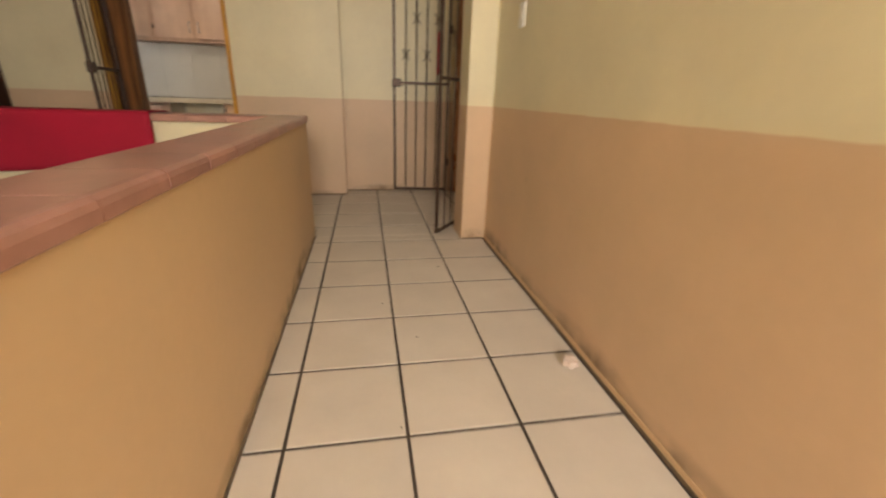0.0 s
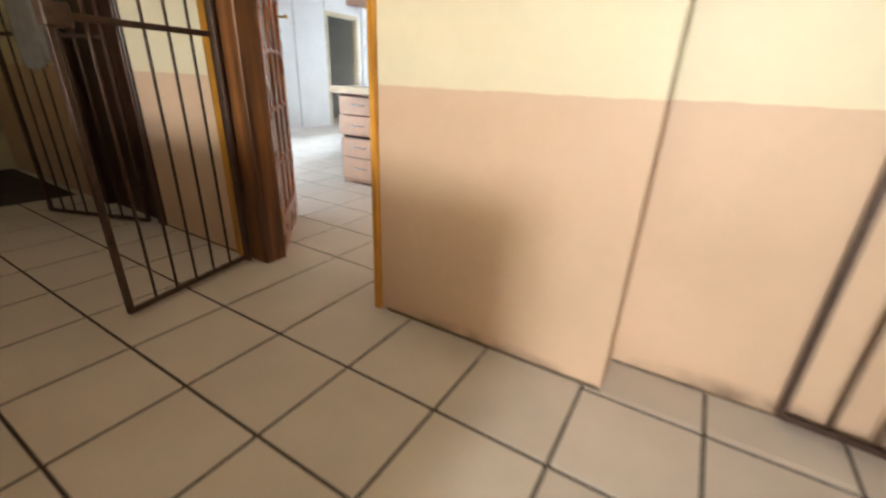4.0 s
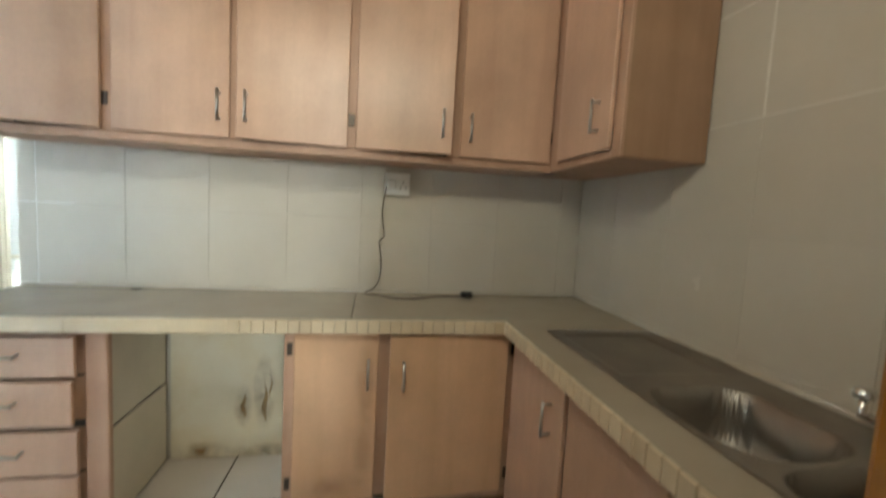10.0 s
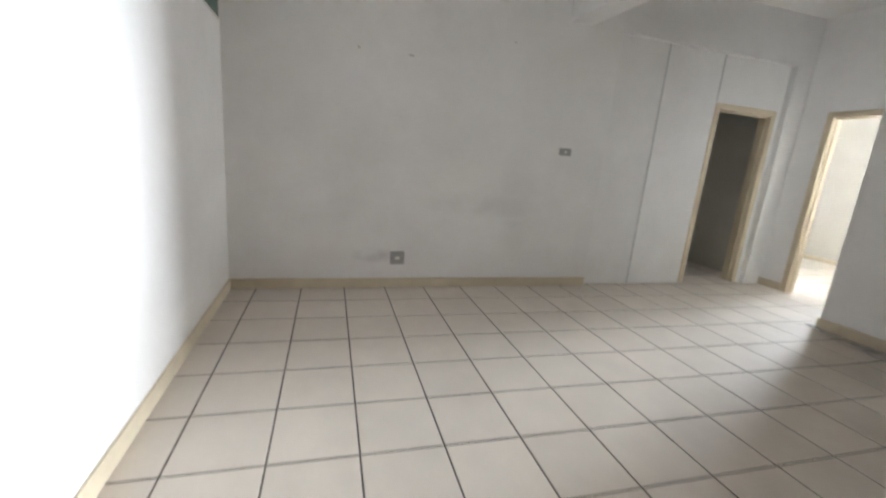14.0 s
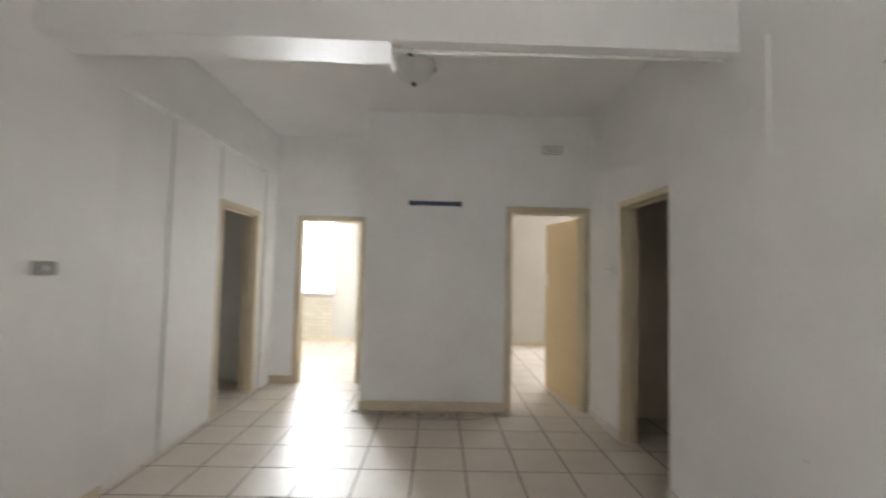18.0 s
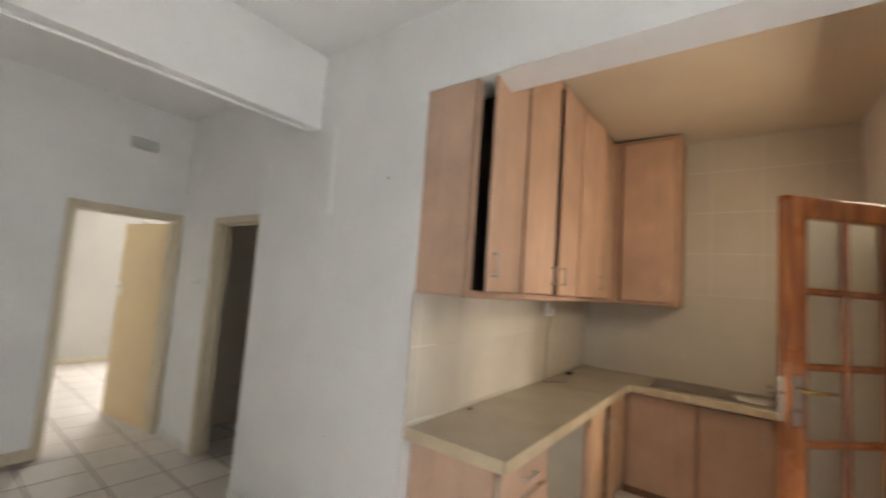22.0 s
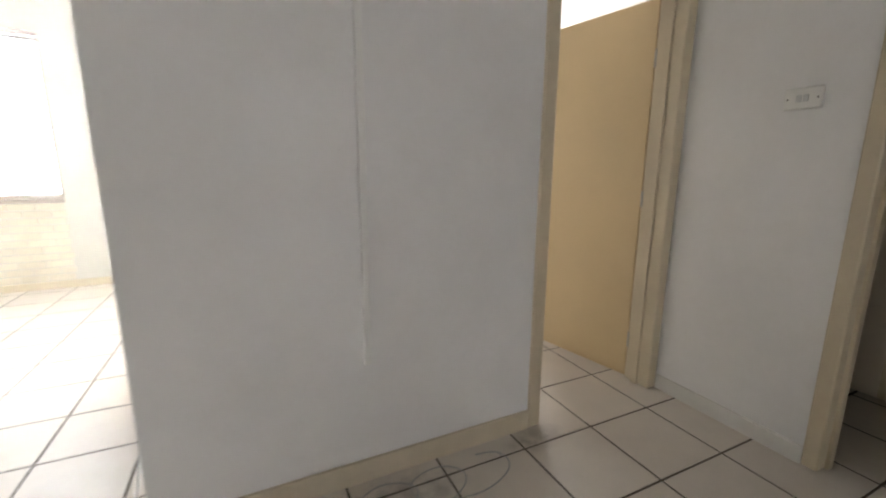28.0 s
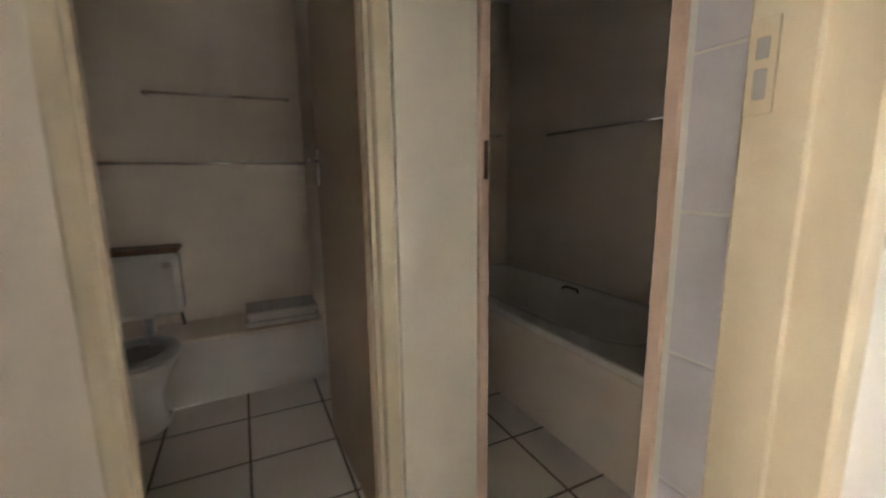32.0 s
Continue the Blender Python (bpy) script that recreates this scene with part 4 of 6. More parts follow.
# crumpled paper on the floor by the wall
f = Bm()
rnd = random.Random(5)
n = 14
b0 = []
for i in range(7):
    th = math.pi * i / 6
    for k in range(n):
        a = 2 * math.pi * k / n
        rr = 0.034 * (0.72 + 0.5 * rnd.random())
        f.v.append((0.845 + rr * math.sin(th) * math.cos(a), 1.447 + rr * math.sin(th) * math.sin(a), 0.026 + 0.75 * rr * math.cos(th)))
for i in range(6):
    for k in range(n):
        k2 = (k + 1) % n
        f.face((i * n + k, (i + 1) * n + k, (i + 1) * n + k2, i * n + k2))
tagged(part("crumpled_paper", f, PAPER), "crumpled pinkish paper scrap on the floor", "paper")

# red bucket-coloured tag on the neighbour's door
f = Bm()
f.box(0.80, 4.93, 1.30, 0.85, 4.945, 1.72, 0.004)
tagged(part("red_ribbon", f, RED_CLOTH), "narrow red ribbon tied to the gate", "ribbon")

# grime along the foot of the corridor walls
for x0, y0, x1, y1, h in ((-0.4105, -4.0, -0.404, 3.30, 0.016), (0.922, -4.0, 0.927, 3.155, 0.014), (0.742, 3.150, 0.925, 3.1555, 0.012), (-1.22, 4.780, -0.22, 4.7855, 0.014), (-0.22, 4.995, 0.93, 5.0005, 0.012), (-3.20, 4.780, -2.40, 4.7855, 0.012)):
    gr = Bm()
    gr.box(x0, y0, -0.004, x1, y1, h, 0.002)
    structure("grime_line", gr, GRIME, "dark grime along the foot of the wall", "grime")


def crumbs(points, seed):
    """Small dry crumbs lying on the tiles."""
    c, rn = Bm(), random.Random(seed)
    for x, y, r in points:
        n0 = len(c.v)
        for k in range(6):
            a = k * math.pi / 3
            c.v.append((x + r * (0.7 + 0.6 * rn.random()) * math.cos(a), y + r * (0.5 + 0.5 * rn.random()) * math.sin(a), 0.0008))
        c.v.append((x, y, 0.001 + r * 0.8))
        for k in range(6):
            c.face((n0 + k, n0 + (k + 1) % 6, n0 + 6))
    return tagged(part("floor_crumbs", c, CRUMB), "dry brown crumbs scattered on the floor tiles", "crumbs", "", "stuff")


# grime risen up the foot of the walls
for k in range(7):
    y = -1.2 + k * 0.66
    smear((-0.4085, y, -0.07), (0, 0.85, 0), (0, 0, 0.16 + 0.03 * (k % 3)), WALL_DIRT, "brown grime at the foot of the parapet")
for k in range(6):
    y = -1.0 + k * 0.68
    smear((0.9283, y + 0.9, -0.08), (0, -0.9, 0), (0, 0, 0.19 + 0.03 * (k % 2)), WALL_DIRT, "brown grime at the foot of the wall")
smear((0.72, 3.1535, -0.06), (0.22, 0, 0), (0, 0, 0.16), WALL_DIRT, "brown grime at the foot of the pier")
smear((-1.24, 4.7835, -0.06), (1.04, 0, 0), (0, 0, 0.13), WALL_DIRT, "brown grime at the foot of the wall")
smear((-0.22, 4.9985, -0.06), (0.95, 0, 0), (0, 0, 0.15), WALL_DIRT, "brown grime at the foot of the wall")
corridor_crumbs = crumbs([(0.072, 2.118, 0.006), (0.219, 1.761, 0.007), (0.337, 3.124, 0.006), (0.178, 2.727, 0.007), (0.464, 2.602, 0.009), (0.10, 1.2, 0.005)], 4)
corridor_crumbs.location = (COR, COR_Y, 0)
for x, y, z, ry, rz in ((-0.4085, 2.583, 0.66, 0.010, 0.012), (-0.4085, 2.587, 0.619, 0.007, 0.008), (-0.4085, 2.324, 0.455, 0.006, 0.010), (0.9285, 2.378, 0.637, 0.006, 0.045), (0.9285, 2.026, 0.276, 0.008, 0.008)):
    ck, rn = Bm(), random.Random(int(1000 * z))
    ck.v = [(x, y + 0.55 * ry * math.cos(a) * (0.5 + 0.7 * rn.random()), z + 0.55 * rz * math.sin(a) * (0.5 + 0.7 * rn.random())) for a in [k * math.pi / 4 for k in range(8)]]
    ck.face(range(8))
    structure("grime_line", ck, STAIN, "small brown chip in the painted plaster", "chip")

# the corridor's things stand over by COR, COR_Y against the flat
for ob in [o for o in scene.objects if o.parent is None and o.type != "LIGHT" and o.type != "CAMERA"]:
    stem = ob.name.split(".")[0]
    if stem in ("floor_corridor", "wall_entrance_corridor_side", "wall_recess", "wall_corridor", "wall_stairwell_blocker", "wall_stairwell_end", "floor_stairwell", "ceiling_corridor", "parapet", "red_cloth", "security_gate", "entrance_door", "neighbour_door", "door_frame_entrance", "door_post", "gate_post", "door_frame_landing", "landing_door", "door_frame_neighbour", "wall_neighbour_dark", "wall_landing_dark", "hanging_cloth", "switch_plate", "crumpled_paper", "red_ribbon", "parapet_inner_face", "grime_line", "dirt_smear") or (stem == "trim" and ob.data and max(v.co.y for v in ob.data.vertices) < 4.5):
        ob.location.x += COR
        ob.location.y += COR_Y

# ---- kitchen ----
def bar_handle(parent, c, along, out, length=0.13):
    """A steel bar handle on two posts; c: its middle on the face."""
    c, along, out = Vector(c), Vector(along), Vector(out)
    h = Bm()
    h.tube([c - along * length / 2 + out * 0.034, c + along * length / 2 + out * 0.034], 0.006, 10)
    for sg in (-1, 1):
        h.tube([c + along * sg * (length / 2 - 0.010), c + along * sg * (length / 2 - 0.010) + out * 0.034], 0.0058, 8)
    return part("handle", h, STEEL, parent, "brushed steel bar handle")


def hinge_plate(parent, c, w, h, out_axis):
    f = Bm()
    x, y, z = c
    if out_axis == "y":
        f.box(x - w / 2, y - 0.006, z - h / 2, x + w / 2, y, z + h / 2, 0.002)
    else:
        f.box(x - 0.006, y - w / 2, z - h / 2, x, y + w / 2, z + h / 2, 0.002)
    return part("hinge", f, DARK_HINGE, parent)


def swing(bm, pivot, degrees):
    """Turns a door's mesh about an upright at pivot."""
    m = Matrix.Translation((*pivot, 0)) @ Matrix.Rotation(radians(degrees), 4, "Z") @ Matrix.Translation((-pivot[0], -pivot[1], 0))
    return bm.turn(m), m


# drawer unit at the end of the counter
du = thing("drawer_unit", "pink-brown wooden drawer unit under the counter's end", "drawers")
f = Bm()
f.box(-3.09, 6.46, 0.06, -3.07, 6.96, 0.885, 0.003)
part("side_panel", f, CABINET, du)
f = Bm()
f.box(-2.49, 6.455, 0.02, -2.474, 6.93, 0.44, 0.003)
part("inner_panel", f, SIDE_PANEL, du, "pale board on the inner side")
f = Bm()
f.box(-2.493, 6.455, 0.452, -2.476, 6.93, 0.885, 0.003)
part("inner_panel", f, SIDE_PANEL, du, "pale board on the inner side")
# back coloured near-black for the shade inside the unit
f = Bm()
f.box(-3.07, 6.905, 0.06, -2.495, 6.92, 0.88)
part("back_panel", f, INSIDE_SHADE, du)
f = Bm()
f.box(-2.555, 6.44, 0.02, -2.468, 6.47, 0.885, 0.004)
part("stile", f, CABINET_FRAME, du)
f = Bm()
f.box(-3.09, 6.44, 0.862, -2.556, 6.47, 0.885, 0.003)
part("top_rail", f, CABINET_FRAME, du)
f = Bm()
f.box(-3.07, 6.475, 0.0, -2.48, 6.49, 0.07)
part("plinth", f, PLINTH, du)
f = Bm()
f.prism([(-3.085, 0.0), (-3.04, 0.0), (-3.025, 0.018), (-3.0, 0.022), (-2.98, 0.036), (-2.63, 0.030), (-2.61, 0.018), (-2.585, 0.014), (-2.57, 0.0), (-2.468, 0.0), (-2.468, 0.07), (-3.085, 0.07)], -6.468, -6.444)
f.turn(Matrix.Rotation(math.pi / 2, 4, "X"))
part("apron", f, CABINET_FRAME, du)
f = Bm()
f.box(-3.07, 6.455, 0.07, -2.556, 6.465, 0.862)
part("front_board", f, CABINET_FRAME, du)
for z0, z1, out in ((0.690, 0.855, 0.014), (0.500, 0.678, 0.032), (0.285, 0.465, 0.006), (0.072, 0.272, 0.008)):
    f = Bm()
    y = 6.44 - out
    f.box(-3.08, y - 0.018, z0, -2.568, y, z1, 0.004)
    dr = part("drawer_front", f, CABINET, du)
    f = Bm()
    f.box(-3.06, y, z0 + 0.015, -2.60, 6.4545, z1 - 0.03)
    part("drawer_box", f, SIDE_PANEL, dr)
    bar_handle(dr, (-2.82, y - 0.018, (z0 + z1) / 2 + 0.01), (1, 0, 0), (0, -1, 0), 0.14)

# near-black strips laid on the front board as the shade between drawers
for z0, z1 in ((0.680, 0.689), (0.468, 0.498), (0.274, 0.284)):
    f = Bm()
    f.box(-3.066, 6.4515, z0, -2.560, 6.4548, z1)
    part("drawer_gap_shade", f, INSIDE_SHADE, du, "near-black strip painting the shade between drawers")

# end panel below, bare where the veneer is gone
f = Bm()
f.box(-3.0925, 6.445, 0.0, -3.0902, 6.955, 0.30)
part("bare_patch", f, PLASTER_BARE, du, "bare grey patch where veneer is missing")

# base cabinet with two doors
bc = thing("base_cabinet", "pink-brown wooden base cabinet with two doors", "cabinet")
f = Bm()
f.box(-1.785, 6.45, 0.07, -1.765, 6.93, 0.885)
part("side_panel", f, SIDE_PANEL, bc)
# near-black side and back: only the back carries the painted inside shade
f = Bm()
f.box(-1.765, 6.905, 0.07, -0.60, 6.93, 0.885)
part("back_panel", f, INSIDE_SHADE, bc)
f = Bm()
f.box(-1.765, 6.45, 0.07, -0.60, 6.905, 0.09)
part("bottom", f, SIDE_PANEL, bc)
for nm, a, c, e, g in (("stile", -1.792, -1.735, 0.07, 0.885), ("stile", -1.405, -1.335, 0.09, 0.865), ("stile", -0.80, -0.735, 0.07, 0.885), ("top_rail", -1.735, -0.80, 0.865, 0.885), ("bottom_rail", -1.735, -0.80, 0.07, 0.12)):
    f = Bm()
    f.box(a, 6.425, e, c, 6.45, g, 0.003)
    part(nm, f, CABINET_FRAME, bc)
f = Bm()
f.box(-1.792, 6.44, 0.0, -0.73, 6.47, 0.07, 0.004)
part("plinth", f, PLINTH, bc)
for a, c, hx, hinge in ((-1.748, -1.392, -1.435, -1.768), (-1.345, -0.795, -1.285, -0.768)):
    f = Bm()
    f.box(a, 6.405, 0.112, c, 6.4235, 0.872, 0.004)
    f, m = swing(f, (c, 6.4235), 3.0 if hinge > -1 else 0.0)
    # base doors take the veneer copy tinted for warm light
    dr = part("cabinet_door", f, CABINET_WARM_LIT, bc)
    bar_handle(dr, m @ Vector((hx, 6.405, 0.70)), (0, 0, 1), m.to_3x3() @ Vector((0, -1, 0)))
    for z in (0.19, 0.80):
        hinge_plate(dr, (hinge, 6.425, z), 0.022, 0.055, "y")

# sink base run
sb = thing("sink_cabinet", "pink-brown wooden cabinet run under the sink", "cabinet")
f = Bm()
f.box(-0.715, 4.90, 0.07, -0.12, 6.40, 0.09)
part("bottom", f, SIDE_PANEL, sb)
f = Bm()
f.box(-0.125, 4.90, 0.07, -0.105, 6.9, 0.88)
part("back_panel", f, INSIDE_SHADE, sb)
for a, c, e, g in ((6.30, 6.42, 0.07, 0.885), (5.825, 5.865, 0.09, 0.865), (5.30, 5.37, 0.09, 0.865), (4.88, 4.90, 0.07, 0.885)):
    f = Bm()
    f.box(-0.735, a, e, -0.712, c, g, 0.003)
    part("stile", f, CABINET_FRAME, sb)
for e, g in ((0.865, 0.885), (0.07, 0.09)):
    f = Bm()
    f.box(-0.735, 4.90, e, -0.712, 6.30, g, 0.003)
    part("rail", f, CABINET_FRAME, sb)
f = Bm()
f.box(-0.725, 4.88, 0.0, -0.70, 6.42, 0.07, 0.004)
part("plinth", f, PLINTH, sb)
for a, c, hy in ((5.865, 6.365, 5.955), (5.372, 5.835, 5.425), (4.90, 5.305, 5.245)):
    f = Bm()
    f.box(-0.756, a, 0.075, -0.737, c, 0.862, 0.004)
    dr = part("cabinet_door", f, CABINET, sb)
    bar_handle(dr, (-0.756, hy, 0.70), (0, 0, 1), (-1, 0, 0))

# worktop
wt = thing("worktop", "grey-beige laminate worktop with a cream tiled edge", "worktop")
f = Bm()
f.box(-3.142, 6.372, 0.895, -1.515, 6.968, 0.945, 0.003)
part("slab", f, COUNTER, wt)
f = Bm()
f.box(-1.513, 6.372, 0.895, X_KIT, 6.968, 0.9448, 0.003)
part("slab", f, COUNTER, wt)
for a, c, e, g in ((-0.83, -0.70, 4.772, 6.372), (-0.27, X_KIT, 4.91, 6.372), (-0.70, -0.27, 6.22, 6.372)):
    f = Bm()
    f.box(a, e, 0.895, c, g, 0.9446)
    part("slab", f, COUNTER, wt)
f = Bm()
f.tube([(-3.14, 6.962, 0.949), (-2.4, 6.962, 0.951), (-1.5, 6.962, 0.948), (-0.9, 6.962, 0.951), (X_KIT - 0.006, 6.962, 0.949)], 0.007, 8)
part("sealant_bead", f, WALL_TILE, wt, "uneven pale sealant along the wall")
f = Bm()
f.tube([(X_KIT + 0.001, 4.79 + 0.18 * k, 0.948 + 0.0035 * math.sin(2.3 * k)) for k in range(13)], [0.009 + 0.003 * math.sin(1.7 * k) for k in range(13)], 8)
part("sealant_bead", f, WALL_TILE, wt)
EDGE = 0.0465
edge_x = Bm()
edge_x.box(-EDGE / 2 + 0.001, -0.012, 0.0, EDGE / 2 - 0.001, 0.0, 0.060, 0.004)
edge_x = edge_x.mesh("edge_tile")
edge_x.materials.append(EDGE_TILE)
edge_long = Bm()
edge_long.box(-0.1, -0.012, 0.0, 0.1, 0.0, 0.060, 0.003)
edge_long = edge_long.mesh("edge_tile")
edge_long.materials.append(EDGE_PLAIN)
for k in range(2):
    o = new("edge_tile", edge_long)
    o.parent = wt
    o.location = (-3.142 + 0.2855 + k * 0.571, 6.372, 0.885)
    o.scale = (0.571 / 0.2, 1, 1)
x = -2.0 + EDGE / 2
while x < -0.83:
    o = new("edge_tile", edge_x)
    o.parent = wt
    o.location = (x, 6.372, 0.885 + random.uniform(-0.001, 0.001))
    x += EDGE
y = 6.36 - EDGE / 2
while y > 4.8:
    o = new("edge_tile", edge_x)
    o.parent = wt
    o.location = (-0.83, y, 0.885 + random.uniform(-0.001, 0.001))
    o.rotation_euler = (0, 0, -math.pi / 2)
    y -= EDGE
o = new("edge_tile", edge_long)
o.parent = wt
o.location = (-3.132, 6.672, 0.885)
o.scale = (0.596 / 0.2, 1, 1)
o.rotation_euler = (0, 0, -math.pi / 2)

# steel sink with drainer and two bowls
sk = thing("kitchen_sink", "stainless steel sink with drainer and two bowls", "sink")
f = Bm()


def sink_top(u, v):
    x, y = -0.675 + 0.485 * u, 6.225 - 1.30 * v
    z = 0.9395
    for cx, cy, rx, ry, dp in ((-0.495, 5.47, 0.155, 0.175, 0.16), (-0.495, 5.085, 0.155, 0.17, 0.16)):
        d = (abs((x - cx) / rx) ** 4 + abs((y - cy) / ry) ** 4)
        z -= dp * max(0.0, min(1.0, (1.1 - d) / 0.32)) ** 0.8
    e = max(abs(x + 0.455) / 0.185, abs(y - 5.955) / 0.215)
    z -= 0.006 * max(0.0, min(1.0, (1.0 - e) / 0.08))
    return (x, y, z)


f.grid(sink_top, 60, 170)
f.f = [q[::-1] for q in f.f]
part("basin", f, SINK_STEEL, sk)
f = Bm()
f.tube([(-0.27, 5.31, 0.94), (-0.27, 5.31, 1.0), (-0.27, 5.31, 1.02)], [0.024, 0.02, 0.016], 14)
part("tap_body", f, CHROME, sk)
f = Bm()
f.tube([(-0.27, 5.31, 1.01), (-0.28, 5.29, 1.10), (-0.31, 5.27, 1.15), (-0.37, 5.24, 1.165), (-0.42, 5.22, 1.14), (-0.435, 5.215, 1.10)], 0.0115, 10)
part("spout", f, CHROME, sk)
for dy in (-0.06, 0.06):
    f = Bm()
    f.tube([(-0.27, 5.31, 0.985), (-0.27, 5.31 + dy, 0.99), (-0.27, 5.31 + dy, 1.03)], 0.011, 10)
    f.lathe([(0.02, 0), (0.024, 0.008), (0.02, 0.02), (0.006, 0.024)], (-0.27, 5.31 + dy, 1.03), 12)
    part("tap_knob", f, CHROME, sk)

# wall cupboards
wc = thing("wall_cupboard", "tall pink-brown wooden wall cupboards up to the ceiling", "cupboard")
f = Bm()
f.box(-3.146, 6.645, 1.66, -3.126, 6.968, 2.789, 0.003)
part("end_panel", f, CABINET, wc)
f = Bm()
f.box(-3.126, 6.66, 1.655, -0.46, 6.968, 1.675, 0.003)
part("bottom_board", f, CABINET_FRAME, wc)
# near-black board paints the shade seen past the ajar doors
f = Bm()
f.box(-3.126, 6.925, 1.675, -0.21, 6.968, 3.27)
part("back_board", f, INSIDE_SHADE, wc)
for a, c in ((-3.146, -3.09), (-2.615, -2.55), (-2.095, -2.035), (-1.59, -1.515), (-1.095, -1.025), (-0.59, -0.47)):
    f = Bm()
    f.box(a, 6.64, 1.69, c, 6.66, 3.23, 0.003)
    part("stile", f, CABINET_FRAME, wc)
for e, g in ((1.65, 1.69), (3.23, 3.285)):
    f = Bm()
    f.box(-3.146, 6.638, e, -0.47, 6.66, g, 0.003)
    part("rail", f, CABINET_FRAME, wc)
for a, c, hx, piv, ang in ((-3.125, -2.59, -3.08, -2.59, -9.0), (-2.546, -2.079, -2.118, -2.546, -0.8), (-2.048, -1.572, -2.005, -1.572, 4.0), (-1.533, -1.082, -1.13, -1.533, -6.5), (-1.04, -0.575, -0.995, -0.575, 0.6)):
    f = Bm()
    f.box(a, 6.618, 1.69, c, 6.636, 3.228, 0.004)
    f, m = swing(f, (piv, 6.636), -abs(ang) if piv == a else abs(ang))
    dr = part("cupboard_door", f, CABINET, wc)
    p0 = m @ Vector((hx, 6.618, 1.825))
    outv = (m.to_3x3() @ Vector((0, -1, 0)))
    bar_handle(dr, p0, (0, 0, 1), outv)
for x in (-2.584, -1.559, -0.55):
    for z in (1.82, 3.05):
        hinge_plate(wc, (x, 6.640, z), 0.034, 0.055, "y")

cc = thing("corner_cupboard", "tall pink-brown wooden cupboard on the tiled side wall", "cupboard")
# this side's shade is put into its wood colour
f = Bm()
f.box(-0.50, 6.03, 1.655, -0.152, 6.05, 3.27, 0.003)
part("end_panel", f, CABINET_END_SHADED, cc, "brown end panel, its colour darkened for shade")
f = Bm()
f.box(-0.49, 6.05, 1.655, -0.152, 6.967, 1.675)
part("bottom_board", f, CABINET_FRAME, cc)
for a, c, e, g in ((6.03, 6.09, 1.655, 3.27), (6.54, 6.637, 1.655, 3.27), (6.09, 6.54, 1.655, 1.69), (6.09, 6.54, 3.23, 3.27)):
    f = Bm()
    f.box(-0.512, a, e, -0.495, c, g, 0.003)
    part("stile", f, CABINET_FRAME, cc)
f = Bm()
f.box(-0.532, 6.083, 1.69, -0.514, 6.525, 3.228, 0.004)
dr = part("cupboard_door", f, CABINET, cc)
bar_handle(dr, (-0.532, 6.165, 1.825), (0, 0, 1), (-1, 0, 0))

# double socket with a plug, flex and charger
sc = thing("wall_socket", "white double wall socket with a plug in it", "socket")
f = Bm()
f.box(-1.385, 6.926, 1.50, -1.245, 6.9615, 1.62, 0.004)
part("plate", f, PLASTIC, sc)
for cx in (-1.348, -1.282):
    f = Bm()
    f.box(cx - 0.008, 6.921, 1.592, cx + 0.008, 6.926, 1.612, 0.002)
    part("rocker", f, PLASTIC, sc)
for dx, dz in ((0, 0.02), (-0.015, -0.01), (0.015, -0.01)):
    f = Bm()
    f.tube([(-1.282 + dx, 6.9255, 1.55 + dz), (-1.282 + dx, 6.924, 1.55 + dz)], 0.0045, 8)
    part("pin_hole", f, BLACK_PLASTIC, sc)
pl = thing("plug", "white plug with grey flex to a small black charger", "plug")
f = Bm()
f.box(-1.372, 6.888, 1.53, -1.322, 6.9255, 1.58, 0.012)
part("plug_body", f, PLASTIC, pl)
f = Bm()
pts = []
rnd = random.Random(3)
way = ((-1.372, 6.905, 1.545), (-1.385, 6.90, 1.47), (-1.39, 6.915, 1.38), (-1.375, 6.92, 1.27), (-1.40, 6.915, 1.24), (-1.385, 6.925, 1.12), (-1.392, 6.92, 1.03), (-1.42, 6.91, 0.98), (-1.47, 6.90, 0.956), (-1.45, 6.87, 0.955), (-1.39, 6.84, 0.956), (-1.32, 6.80, 0.9495), (-1.22, 6.79, 0.9495), (-1.12, 6.84, 0.9495), (-1.02, 6.885, 0.9495), (-0.93, 6.89, 0.9495), (-0.88, 6.895, 0.955))
for i in range(len(way) - 1):
    for k in range(6):
        u = k / 6
        p = [way[max(i - 1, 0)], way[i], way[i + 1], way[min(i + 2, len(way) - 1)]]
        pts.append(tuple(0.5 * ((2 * p[1][d]) + (-p[0][d] + p[2][d]) * u + (2 * p[0][d] - 5 * p[1][d] + 4 * p[2][d] - p[3][d]) * u * u + (-p[0][d] + 3 * p[1][d] - 3 * p[2][d] + p[3][d]) * u ** 3) for d in range(3)))
pts.append(way[-1])
f.tube(pts, 0.0032, 6)
part("flex", f, DARK_HINGE, pl)
f = Bm()
f.box(-0.93, 6.86, 0.946, -0.865, 6.905, 0.975, 0.009)
part("charger", f, BLACK_PLASTIC, pl)
# small clip left on the worktop
f = Bm()
f.box(-2.62, 6.90, 0.946, -2.575, 6.915, 0.954, 0.002)
tagged(part("cable_clip", f, DARK_HINGE), "small dark clip lying on the worktop", "clip")
f = Bm()
f.box(-2.47, Y_KIT - 0.002, 0.0, -1.79, Y_KIT + 0.003, 0.90)
structure("wall_under_counter", f, UNDER_PAINT, "yellowed cream paint under the worktop", "wall")
